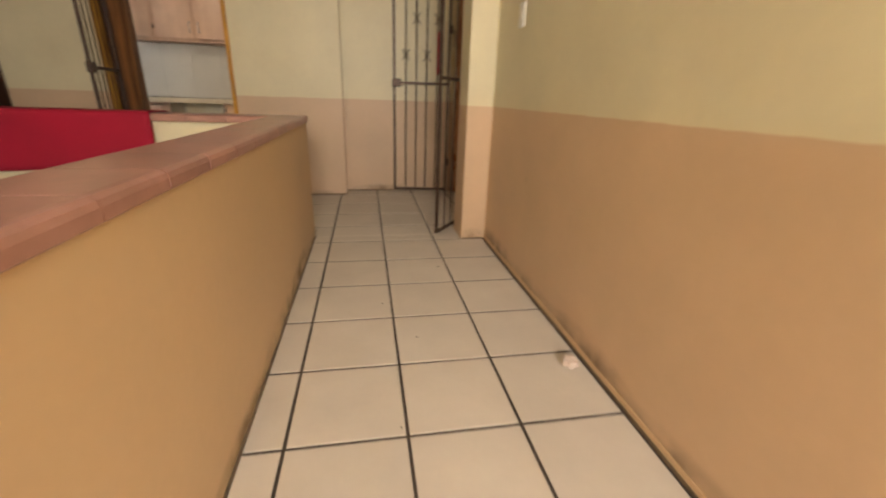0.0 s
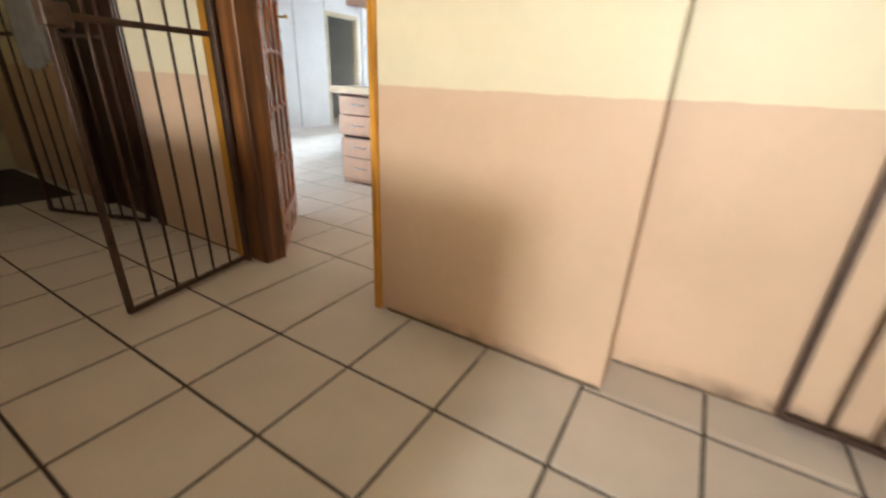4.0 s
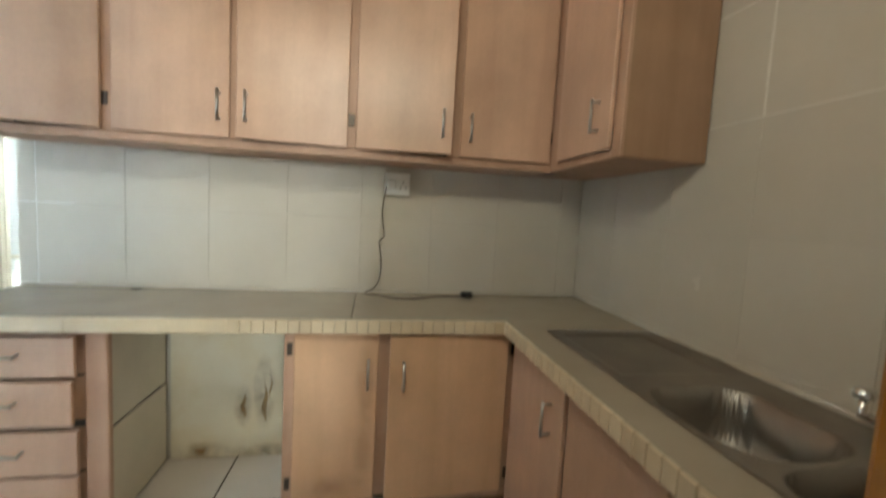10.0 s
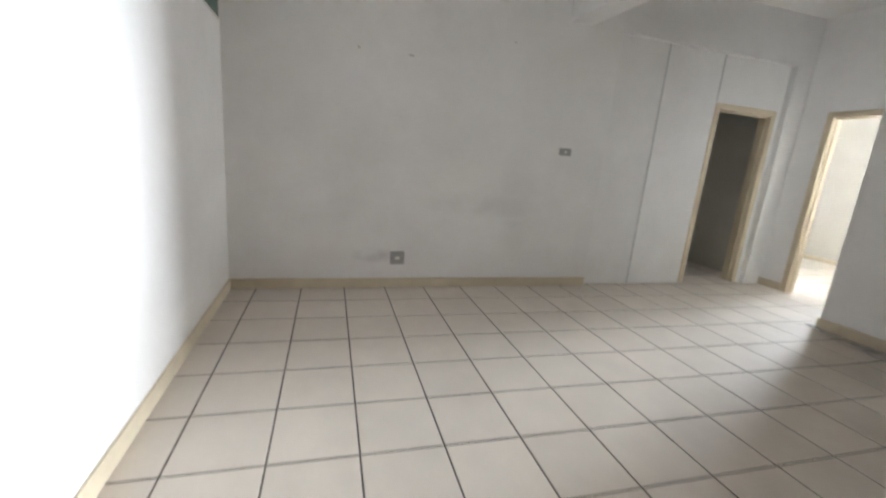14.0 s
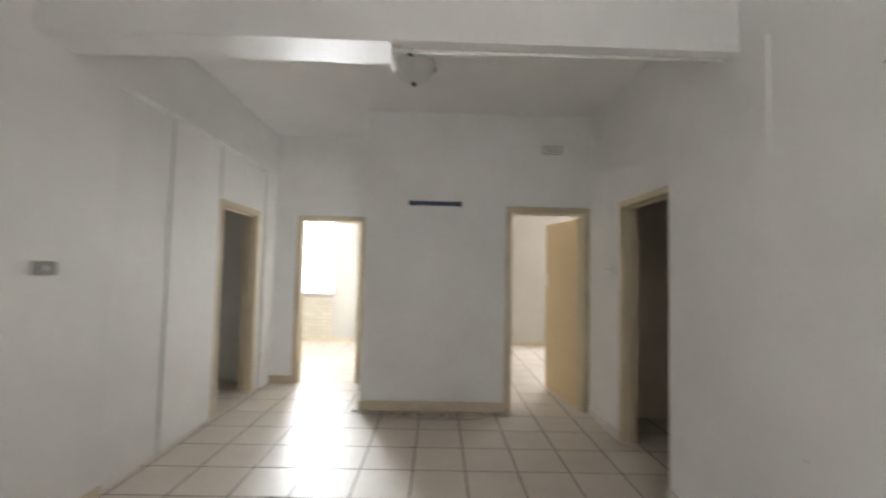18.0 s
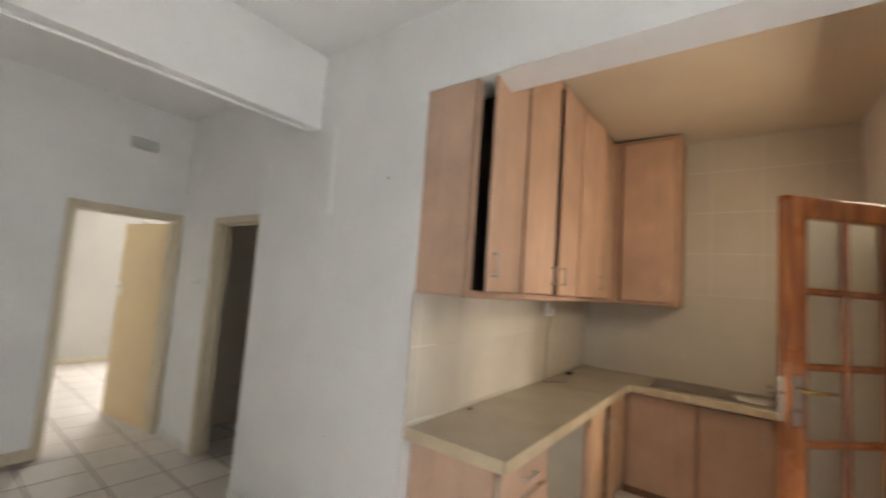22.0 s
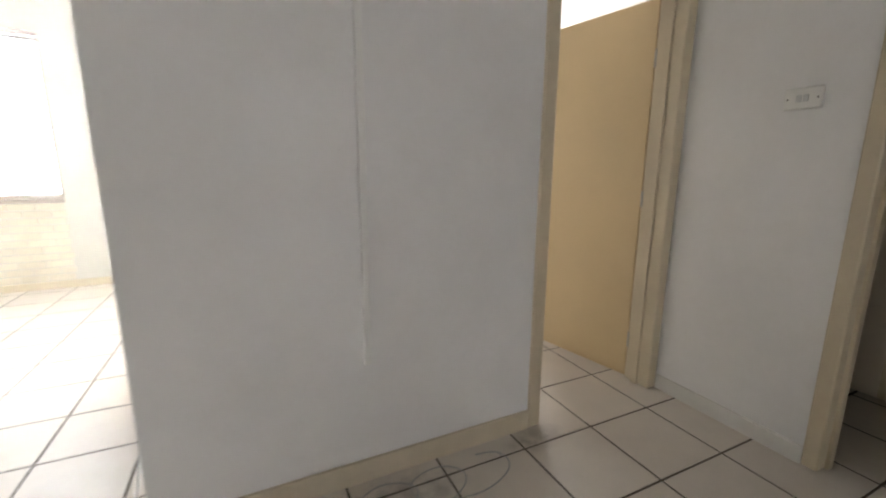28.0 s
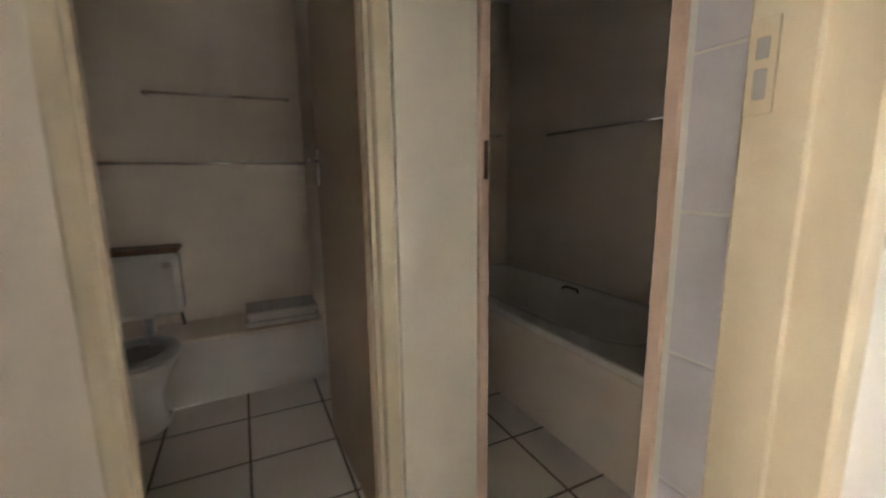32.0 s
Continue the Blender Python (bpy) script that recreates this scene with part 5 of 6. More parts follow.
# brown runs on the wall under the counter
for k, (x, z0, z1, w) in enumerate(((-2.10, 0.22, 0.36, 0.012), (-1.99, 0.20, 0.44, 0.015), (-1.962, 0.34, 0.53, 0.009))):
    f = Bm()
    n = 24
    f.grid(lambda u, v: (x + (v - 0.5) * 2 * w * (0.55 + 0.45 * math.sin(3.1 * u + k)) * math.sin(math.pi * (0.06 + 0.88 * u)) + 0.006 * math.sin(9 * u + 2 * k), 6.9672, z0 + (z1 - z0) * u), n, 2)
    f.f = [q[::-1] for q in f.f]
    structure("trim", f, STAIN, "brown stain run down the wall", "stain")

for x, z, w, h in ((-2.06, 0.14, 0.13, 0.46), (-2.16, 0.16, 0.11, 0.26), (-1.90, 0.50, 0.12, 0.42), (-2.49, -0.03, 0.36, 0.13), (-2.20, -0.04, 0.42, 0.12)):
    smear((x, 6.9665, z), (w, 0, 0), (0, 0, h), RUN_DIRT, "brown stain on the yellowed wall")
for x, z, w, h in ((-1.50, 0.10, 0.11, 0.78), (-1.75, 0.09, 0.34, 0.16), (-1.34, 0.10, 0.12, 0.78), (-0.92, 0.10, 0.12, 0.76)):
    smear((x, 6.4044, z), (w, 0, 0), (0, 0, h), WOOD_WEAR, "orange worn varnish on the cupboard door")

# wall tiles
def wall_tiles(axis, at, a0, a1, z0, z1, ph, zph, pa, pz, parent, g=0.003):
    """Large glazed tiles proud of their joints."""
    meshes = {}
    i0, i1 = math.floor((a0 - ph) / pa), math.ceil((a1 - ph) / pa)
    j0, j1 = math.floor((z0 - zph) / pz), math.ceil((z1 - zph) / pz)
    for i in range(i0, i1):
        for j in range(j0, j1):
            p, q = max(ph + i * pa + g / 2, a0), min(ph + (i + 1) * pa - g / 2, a1)
            e, h = max(zph + j * pz + g / 2, z0), min(zph + (j + 1) * pz - g / 2, z1)
            if q - p < 0.01 or h - e < 0.01:
                continue
            key = (round(q - p, 3), round(h - e, 3))
            if key not in meshes:
                t = Bm()
                w, k = key
                if axis == "x":
                    t.box(-w / 2, 0, -k / 2, w / 2, 0.008, k / 2, 0.0015)
                else:
                    t.box(0, -w / 2, -k / 2, 0.008, w / 2, k / 2, 0.0015)
                meshes[key] = t.mesh("wall_tile")
                meshes[key].materials.append(WALL_TILE)
            o = new("wall_tile", meshes[key])
            o.parent = parent
            o.location = ((p + q) / 2, at, (e + h) / 2) if axis == "x" else (at, (p + q) / 2, (e + h) / 2)


tl = tagged(new("wall_tiles_back"), "cream glazed wall tiles behind the worktop", "wall tiles", "", "structure")
wall_tiles("x", Y_KIT - 0.001, -3.15, X_KIT, 0.93, 1.66, -1.503, 1.36, 0.392, 0.40, tl, 0.0018)
tl = tagged(new("wall_tiles_side"), "cream glazed wall tiles beside the sink", "wall tiles", "", "structure")
wall_tiles("y", X_KIT + 0.003, 4.770, Y_KIT, 0.0, 1.785, 5.813, 1.785, 0.394, 0.398, tl, 0.0015)
wall_tiles("y", X_KIT + 0.003, 4.770, Y_KIT, 1.785, H_KIT, 5.813, 1.785, 0.394, 0.398, tl, 0.007)
f = Bm()
f.box(X_KIT + 0.0045, 4.770, 1.783, X_KIT + 0.0054, Y_KIT, H_KIT)
structure("tile_bed", f, WHITE_JOINT, "white joint bed of the upper wall tiles", "wall")
f = Bm()
f.box(-3.15, Y_KIT + 0.003, -0.02, X_KIT + 0.012, Y_KIT + 0.0115, 1.66)
structure("tile_bed", f, TILE_JOINT, "pale joint bed of the wall tiles", "wall")

# ---- lounge and passage ----
SMUDGES = ((5.90, 0.25, 0.46, 0.16), (5.10, 0.45, 1.25, 0.70), (6.45, 0.72, 1.45, 0.30), (7.35, 0.25, 0.55, 1.50))
FLOOR_MARKS = ((-5.46, 10.05, 0.70, 0.30), (-4.95, 10.0, 0.60, 0.34), (-5.62, 10.2, 0.30, 0.20), (-4.2, 10.15, 0.4, 0.2))
def plate_y(name, x, y0, y1, z0, z1, label, category, face=1, body=PLASTIC, rocker=PLASTIC, n=1):
    """A switch or socket plate on a wall whose face looks along x (face = 1) or against it (-1)."""
    p = thing(name, label, category)
    f = Bm()
    f.box(x, y0, z0, x + face * 0.016, y1, z1, 0.004)
    part("plate", f, body, p)
    cy, cz, w = (y0 + y1) / 2, (z0 + z1) / 2, (y1 - y0)
    for k in range(n):
        c = cy + (k - (n - 1) / 2) * 0.024
        f = Bm()
        f.box(x + face * 0.016, c - 0.009, cz - 0.014, x + face * 0.021, c + 0.009, cz + 0.014, 0.003)
        part("rocker", f, rocker, p)
    for sg in (-1, 1):
        f = Bm()
        f.tube([(x + face * 0.015, cy + sg * (w / 2 - 0.014), cz), (x + face * 0.0175, cy + sg * (w / 2 - 0.014), cz)], 0.0035, 8)
        part("screw", f, DARK_HINGE, p)
    return p


plate_y("light_switch", X_FAR, 8.02, 8.155, 1.445, 1.52, "brownish light switch plate on the lounge wall", "switch", 1, GREY_PLASTIC, PLASTIC)
plate_y("wall_socket", X_FAR, 6.295, 6.435, 0.245, 0.375, "old double socket box low on the wall", "socket", 1, GREY_PLASTIC, PLASTIC, 2)
plate_y("light_switch", X_PAS, 9.755, 9.888, 1.515, 1.60, "white light switch plate on the passage wall", "switch", -1, PLASTIC, STRIP, 2)
# grey smudges on the lounge wall and dirt on the passage floor
for y, z, w, k in SMUDGES:
    smear((X_FAR + 0.0015, y, z), (0, w, 0), (0, 0, k), SMUDGE if w < 0.5 else SMUDGE_FAINT, "grey smudge on the white wall")
for x, y, w, k in FLOOR_MARKS:
    smear((x, y, 0.0012), (w, 0, 0), (0, k, 0), FLOOR_DIRT, "dark dirt trodden into the floor tiles")

# green louvred light high in the entrance wall
gl = thing("high_window", "small dark green glazed light high in the wall", "window")
for a, c, e, g in ((-6.832, -6.82, 2.238, 2.622), (-5.975, -5.963, 2.238, 2.622), (-6.82, -5.975, 2.238, 2.25), (-6.82, -5.975, 2.61, 2.622)):
    f = Bm()
    f.box(a, Y_IN + 0.001, e, c, Y_IN + 0.012, g, 0.003)
    part("window_frame", f, SKIRT_WHITE, gl)
for k in range(3):
    for j in range(2):
        f = Bm()
        x0 = -6.82 + k * 0.2817
        z0 = 2.25 + j * 0.18
        f.box(x0 + 0.006, Y_IN + 0.001, z0 + 0.005, x0 + 0.2757, Y_IN + 0.006, z0 + 0.175, 0.002)
        part("pane", f, GREEN_GRILLE, gl)
f = Bm()
f.box(-6.82, Y_IN + 0.001, 2.425, -5.975, Y_IN + 0.008, 2.435)
part("glazing_bar", f, FRAME_PAINT, gl)

# ceiling lamp in the passage, on a short rose
H_LAMP = H_FLAT
cl = thing("ceiling_lamp", "round glass ceiling lamp with a dark metal rim", "lamp")
f = Bm()
f.lathe([(0.07, -0.02), (0.09, -0.02), (0.09, 0.0), (0.05, 0.002), (0.05, 0.04)], (-4.975, 9.17, H_LAMP - 0.002), 28)
part("ceiling_plate", f, STEEL, cl)
f = Bm()
f.lathe([(0.03, -0.205), (0.08, -0.185), (0.13, -0.15), (0.165, -0.105), (0.18, -0.06), (0.182, -0.045), (0.17, -0.045)], (-4.975, 9.17, H_LAMP), 32)
part("shade", f, LAMP_GLASS, cl)
f = Bm()
f.lathe([(0.008, -0.235), (0.018, -0.225), (0.02, -0.21), (0.008, -0.2)], (-4.975, 9.17, H_LAMP), 14)
part("finial", f, DARK_HINGE, cl)
for k in range(3):
    a = 2 * math.pi * k / 3 + 0.4
    f = Bm()
    f.box(-0.012, -0.02, -0.07, 0.012, 0.02, -0.02, 0.004, Matrix.Translation((-4.975 + 0.18 * math.cos(a), 9.17 + 0.18 * math.sin(a), H_LAMP)) @ Matrix.Rotation(a, 4, "Z"))
    part("clip", f, DARK_HINGE, cl)
f = Bm()
f.tube([(-4.975, 9.17, H_LAMP - 0.2), (-4.975, 9.17, H_LAMP - 0.02)], 0.006, 8)
part("stem", f, STEEL, cl)

# surface conduits
def conduit(pts, r=0.010, label="white surface conduit"):
    f = Bm()
    f.tube(pts, r, 8)
    return structure("conduit", f, PLASTIC, label, "conduit")


conduit([(-5.03, 8.035, 2.72), (-3.19, 8.035, 2.73)])
conduit([(-5.03, 8.035, 2.72), (-5.035, 8.16, 2.70), (-5.035, 8.21, 2.70)])
f = Bm()
f.box(X_PIER - 0.012, 7.755, 2.12, X_PIER, 7.785, 2.72, 0.004)
structure("conduit", f, PLASTIC, "white conduit dropped down the wall", "conduit")
f = Bm()
f.box(-4.789, Y_BED - 0.020, 0.515, -4.763, Y_BED, 1.83, 0.003)
structure("conduit", f, PLASTIC, "white cable strip on the grey-lit wall", "conduit")
f = Bm()
f.box(-3.655, Y_IN, 0.0, -3.615, Y_IN + 0.018, H_FLAT, 0.004)
structure("conduit", f, PLASTIC, "white upright trunking on the wall", "conduit")

# dark blue bar on the wall
bb = thing("wall_bar", "dark blue narrow bar fixed on the wall", "wall bar")
f = Bm()
f.box(-5.06, Y_BED - 0.035, 2.222, -4.48, Y_BED - 0.004, 2.269, 0.008)
part("bar", f, BLUE_STRIP, bb)
for x in (-5.035, -4.505):
    f = Bm()
    f.box(x - 0.02, Y_BED - 0.038, 2.217, x + 0.02, Y_BED, 2.274, 0.006)
    part("end_cap", f, BLACK_PLASTIC, bb)

# wall vent
wv = thing("wall_vent", "white pierced air vent plate high on the wall", "vent")
# near-black backing paints the shade in the vent's holes
f = Bm()
f.box(-3.585, Y_BED - 0.004, 2.825, -3.355, Y_BED - 0.001, 2.943)
part("backing", f, INSIDE_SHADE, wv)
for k in range(9):
    f = Bm()
    x = -3.58 + k * 0.0275
    f.box(x - 0.0055, Y_BED - 0.012, 2.822, x + 0.0055, Y_BED - 0.004, 2.945, 0.002)
    part("upright_rib", f, PLASTIC, wv)
for k in range(6):
    f = Bm()
    z = 2.828 + k * 0.0223
    f.box(-3.59, Y_BED - 0.0115, z - 0.0055, -3.35, Y_BED - 0.0045, z + 0.0055, 0.002)
    part("cross_rib", f, PLASTIC, wv)

# coat hooks, keys, intercom
ch = thing("coat_hooks", "white coat hook rail with dark hooks", "hooks")
f = Bm()
f.box(-2.945, Y_IN, 1.74, -2.635, Y_IN + 0.014, 1.772, 0.004)
part("rail", f, PLASTIC, ch)
for k in range(4):
    x = -2.915 + k * 0.083
    f = Bm()
    f.tube([(x, Y_IN + 0.012, 1.757), (x, Y_IN + 0.035, 1.747), (x, Y_IN + 0.045, 1.732), (x, Y_IN + 0.055, 1.772)], 0.0055, 8)
    part("hook", f, DARK_HINGE if k % 2 else CHROME, ch)
f = Bm()
f.tube([(-2.665 + 0.014 * math.cos(a), Y_IN + 0.045, 1.745 + 0.014 * math.sin(a)) for a in [i * 0.6 for i in range(11)]], 0.0018, 6)
f.box(-2.675, Y_IN + 0.043, 1.67, -2.663, Y_IN + 0.046, 1.735, 0.001)
f.box(-2.661, Y_IN + 0.040, 1.68, -2.651, Y_IN + 0.043, 1.735, 0.001)
tagged(part("key_bunch", f, STEEL), "small bunch of keys hung on a hook", "keys")
ic = thing("intercom", "white wall intercom with its handset hanging by the cord", "intercom")
f = Bm()
f.box(-3.21, Y_IN, 1.375, -3.08, Y_IN + 0.035, 1.52, 0.008)
part("case", f, PLASTIC, ic)
f = Bm()
f.box(-3.155, Y_IN + 0.035, 1.385, -3.14, Y_IN + 0.038, 1.51, 0.001)
part("groove", f, GREY_PLASTIC, ic)
f = Bm()
f.tube([(-3.155, Y_IN + 0.02, 1.39), (-3.16, Y_IN + 0.025, 1.25), (-3.155, Y_IN + 0.03, 1.06), (-3.125, Y_IN + 0.04, 0.965), (-3.075, Y_IN + 0.045, 0.935), (-3.025, Y_IN + 0.045, 0.95)], 0.008, 8)
f.tube([(-3.185, Y_IN + 0.02, 1.39), (-3.187, Y_IN + 0.022, 1.2), (-3.18, Y_IN + 0.03, 0.985), (-3.145, Y_IN + 0.04, 0.915)], 0.006, 8)
part("cord", f, PLASTIC, ic)
f = Bm()
f.lathe([(0.012, -0.03), (0.035, -0.02), (0.04, 0.0), (0.03, 0.018), (0.01, 0.022)], (-2.925, Y_IN + 0.05, 0.945), 18, 1.2, 0.7)
f.tube([(-2.945, Y_IN + 0.05, 0.935), (-3.015, Y_IN + 0.05, 0.925), (-3.045, Y_IN + 0.045, 0.935)], [0.022, 0.017, 0.02], 12)
part("handset", f, mat("handset_grey", (0.10, 0.12, 0.12), 0.4, var=0.08), ic, "dark grey handset dangling")

# thin grey cables on the floor
def floor_cable(pts, r, material, label):
    f = Bm()
    out = []
    for i in range(len(pts) - 1):
        for k in range(5):
            u = k / 5
            p = [pts[max(i - 1, 0)], pts[i], pts[i + 1], pts[min(i + 2, len(pts) - 1)]]
            out.append(tuple(0.5 * ((2 * p[1][d]) + (-p[0][d] + p[2][d]) * u + (2 * p[0][d] - 5 * p[1][d] + 4 * p[2][d] - p[3][d]) * u * u + (-p[0][d] + 3 * p[1][d] - 3 * p[2][d] + p[3][d]) * u ** 3) for d in range(3)))
    out.append(pts[-1])
    f.tube(out, r, 6)
    return tagged(part("loose_cable", f, material), label, "cable")


floor_cable([(-5.02 + 0.35 * u + 0.17 * math.cos(5.1 * u * 2), 10.17 + 0.10 * math.sin(5.1 * u * 2), 0.005 + 0.004 * (k % 2)) for k, u in enumerate([i / 14 for i in range(29)])], 0.003, GREY_PLASTIC, "thin grey cable lying in loops on the floor")
floor_cable([(-5.56, 10.62, 0.30), (-5.585, 10.60, 0.22), (-5.60, 10.52, 0.10), (-5.60, 10.40, 0.02), (-5.55, 10.29, 0.006), (-5.46, 10.24, 0.006)], 0.006, PLASTIC, "pale cable hanging out at the wall's corner")
f = Bm()
f.box(-5.60, 10.27, 0.0, -5.50, 10.32, 0.012, 0.005)
tagged(part("plaster_crumbs", f, PLASTER_BARE), "grey crumbs of plaster at the wall's corner", "rubble")

# bedroom door, open
bd = thing("bedroom_door", "cream painted flush door standing open", "door", turned(-3.10, 10.498, -3.25, 11.315))
f = Bm()
f.box(0.0, -0.02, 0.012, 0.82, 0.02, 2.15, 0.003)
part("leaf", f, DOOR_PAINT, bd)
for sg in (-1, 1):
    f = Bm()
    f.box(0.742, sg * 0.020, 1.32, 0.786, sg * 0.024, 1.49, 0.002)
    hp = part("handle_plate", f, CHROME, bd)
    f = Bm()
    f.tube([(0.764, sg * 0.024, 1.43), (0.764, sg * 0.06, 1.43), (0.74, sg * 0.066, 1.43), (0.66, sg * 0.066, 1.43)], 0.008, 10)
    part("lever", f, CHROME, hp)
for z in (0.25, 1.1, 1.85):
    f = Bm()
    f.tube([(-0.006, 0.02, z - 0.045), (-0.006, 0.02, z + 0.045)], 0.007, 8)
    part("hinge", f, STEEL, bd)
# small dark louvre and sign on the bedroom wall
lv = thing("wall_grille", "small dark grille on the bedroom wall", "grille")
f = Bm()
f.box(-4.15, Y_WIN - 0.02, 1.86, -3.75, Y_WIN, 2.0, 0.003)
part("frame", f, BLACK_PLASTIC, lv)
for k in range(4):
    f = Bm()
    f.box(-4.13 + k * 0.095, Y_WIN - 0.026, 1.88, -4.06 + k * 0.095, Y_WIN - 0.02, 1.98, 0.002)
    part("slat", f, PLASTIC, lv)

# crumbs on the kitchen floor, screw holes and chips in the walls
crumbs([(-1.473, 6.134, 0.011), (-1.464, 6.302, 0.004), (-1.445, 5.875, 0.005), (-2.2, 6.0, 0.004)], 2)


def wall_chip(x, y, z, ry, rz, material, label):
    """A small flat chip or hole in a wall whose face looks along x."""
    f, rn = Bm(), random.Random(int(1000 * (y + z)))
    for sgn in (0,):
        pts = [(x, y + ry * math.cos(a) * (0.6 + 0.6 * rn.random()), z + rz * math.sin(a) * (0.6 + 0.6 * rn.random())) for a in [k * math.pi / 4 for k in range(8)]]
        f.v += pts
        f.face(range(8))
    return structure("wall_chip", f, material, label, "chip")


wall_chip(X_PIER - 0.0012, 7.234, 2.315, 0.007, 0.007, BLACK_PLASTIC, "dark screw hole in the white wall")
wall_chip(X_PIER - 0.0012, 7.597, 0.731, 0.005, 0.006, GREY_PLASTIC, "grey chip in the white wall")
for y, z, ry, rz in ((6.389, 2.201, 0.030, 0.010), (7.391, 2.454, 0.012, 0.009), (5.924, 2.204, 0.016, 0.012)):
    wall_chip(X_FAR + 0.0012, y, z, ry, rz, CHIP, "pale grey chip in the lounge wall's plaster")
# ---- bathroom ----
# boxed ledge with a lid on it
f = Bm()
f.box(-0.52, 8.98, 0.0, -0.14, 9.93, 0.385, 0.006)
structure("ledge", f, PORCELAIN, "white boxed ledge along the toilet wall", "ledge")
f = Bm()
f.box(-0.53, 8.98, 0.385, -0.14, 9.93, 0.405, 0.005)
structure("ledge_top", f, BATH_WALL, "grey-brown top of the boxed ledge", "ledge")
f = Bm()
f.box(-0.50, 9.00, 0.406, -0.22, 9.43, 0.442, 0.016)
f.box(-0.485, 9.015, 0.442, -0.235, 9.415, 0.462, 0.008)
f.box(-0.495, 9.005, 0.462, -0.225, 9.425, 0.500, 0.016)
tagged(part("cistern_lid", f, PORCELAIN), "loose white cistern lid lying on the ledge", "lid")
# toilet
wcn = thing("toilet", "white toilet with a low cistern and raised bowl", "toilet")
f = Bm()
f.box(-0.34, 9.86, 0.50, -0.15, 10.22, 0.885, 0.03)
part("cistern", f, PORCELAIN, wcn)
f = Bm()
f.box(-0.355, 9.85, 0.885, -0.145, 10.23, 0.915, 0.01)
part("cistern_lid", f, PLINTH, wcn, "dark stained cistern rim")
f = Bm()
f.box(-0.345, 9.90, 0.80, -0.34, 9.94, 0.83, 0.002)
part("flush_button", f, CHROME, wcn)
f = Bm()
f.lathe([(0.10, 0.0), (0.115, 0.02), (0.09, 0.12), (0.10, 0.2), (0.15, 0.30), (0.185, 0.375), (0.19, 0.40), (0.155, 0.40), (0.12, 0.33), (0.04, 0.24)], (-0.66, 10.05, 0.0), 28, 1.28, 1.0)
part("bowl", f, PORCELAIN, wcn)
f = Bm()
prof = [(0.19, 0.405), (0.198, 0.415), (0.19, 0.43), (0.13, 0.43), (0.125, 0.415), (0.13, 0.405)]
f.lathe(prof, (-0.66, 10.05, 0.0), 28, 1.26, 1.0)
part("seat", f, GREY_PLASTIC, wcn)
f = Bm()
f.tube([(-0.28, 10.05, 0.52), (-0.30, 10.05, 0.40), (-0.42, 10.05, 0.30)], 0.025, 12)
part("flush_pipe", f, GREY_PLASTIC, wcn)
f = Bm()
f.tube([(-0.20, 9.90, 0.55), (-0.20, 9.88, 0.42), (-0.22, 9.90, 0.25), (-0.18, 9.90, 0.1)], 0.010, 8)
part("supply_pipe", f, DARK_HINGE, wcn)


def towel_rail(pts, ends, label):
    r = thing("towel_rail", label, "towel rail", None, "towel rails")
    f = Bm()
    f.tube(pts, 0.009, 10)
    part("bar", f, CHROME, r)
    for p, q in ends:
        f = Bm()
        f.tube([p, q], 0.011, 10)
        part("bracket", f, CHROME, r)


towel_rail([(-0.21, 9.06, 1.81), (-0.21, 9.85, 1.80)], (((-0.14, 9.07, 1.81), (-0.21, 9.07, 1.81)), ((-0.14, 9.84, 1.80), (-0.21, 9.84, 1.80))), "chrome towel rail on the toilet wall")
towel_rail([(-0.21, 8.93, 1.405), (-0.21, 10.12, 1.40)], (((-0.14, 8.95, 1.405), (-0.21, 8.95, 1.405)), ((-0.14, 10.10, 1.40), (-0.21, 10.10, 1.40))), "long chrome towel rail on the toilet wall")
towel_rail([(-1.70, 7.34, 1.60), (-0.72, 7.34, 1.60)], (((-1.69, 7.28, 1.60), (-1.69, 7.34, 1.60)), ((-0.73, 7.28, 1.60), (-0.73, 7.34, 1.60))), "chrome towel rail over the bath")
towel_rail([(-0.21, 7.38, 1.64), (-0.21, 7.66, 1.64)], (((-0.14, 7.39, 1.64), (-0.21, 7.39, 1.64)), ((-0.14, 7.65, 1.64), (-0.21, 7.65, 1.64))), "short chrome rail on the bathroom wall")

# toilet cubicle door leaf, open against the side wall
td = thing("toilet_door", "brown-beige cubicle door opened against the wall", "door", turned(-1.835, 9.035, -0.9, 9.06))
f = Bm()
f.box(0.0, -0.018, 0.015, 0.70, 0.018, 2.06, 0.003)
part("leaf", f, mat("cubicle_door", (0.44, 0.32, 0.22), 0.45, var=0.06, scale=3), td)
f = Bm()
f.box(0.63, 0.018, 1.27, 0.67, 0.022, 1.43, 0.002)
hp = part("handle_plate", f, CHROME, td)
f = Bm()
f.tube([(0.65, 0.022, 1.38), (0.65, 0.06, 1.38), (0.56, 0.064, 1.38)], 0.008, 10)
part("lever", f, CHROME, hp)
# pier between the two cubicles, lighter paint
f = Bm()
f.box(-1.925, 8.667, 0.0, -1.90, 8.965, 2.8, 0.003)
structure("pier_facing", f, mat("pier_paint", (0.72, 0.66, 0.55), 0.45, var=0.05, scale=3), "pale painted pier between the cubicles", "wall")
f = Bm()
f.box(-1.95, 8.64, 1.29, -1.944, 8.655, 1.42, 0.002)
structure("strike_plate", f, DARK_HINGE, "dark latch plate on the frame", "latch")
# strike plate in the bathroom frame
sp = thing("lock_keep", "steel lock keep let into the door frame", "lock keep")
f = Bm()
f.box(-2.942, 8.680, 1.375, -2.906, 8.683, 1.50, 0.001)
part("keep_plate", f, FRAME_PAINT, sp)
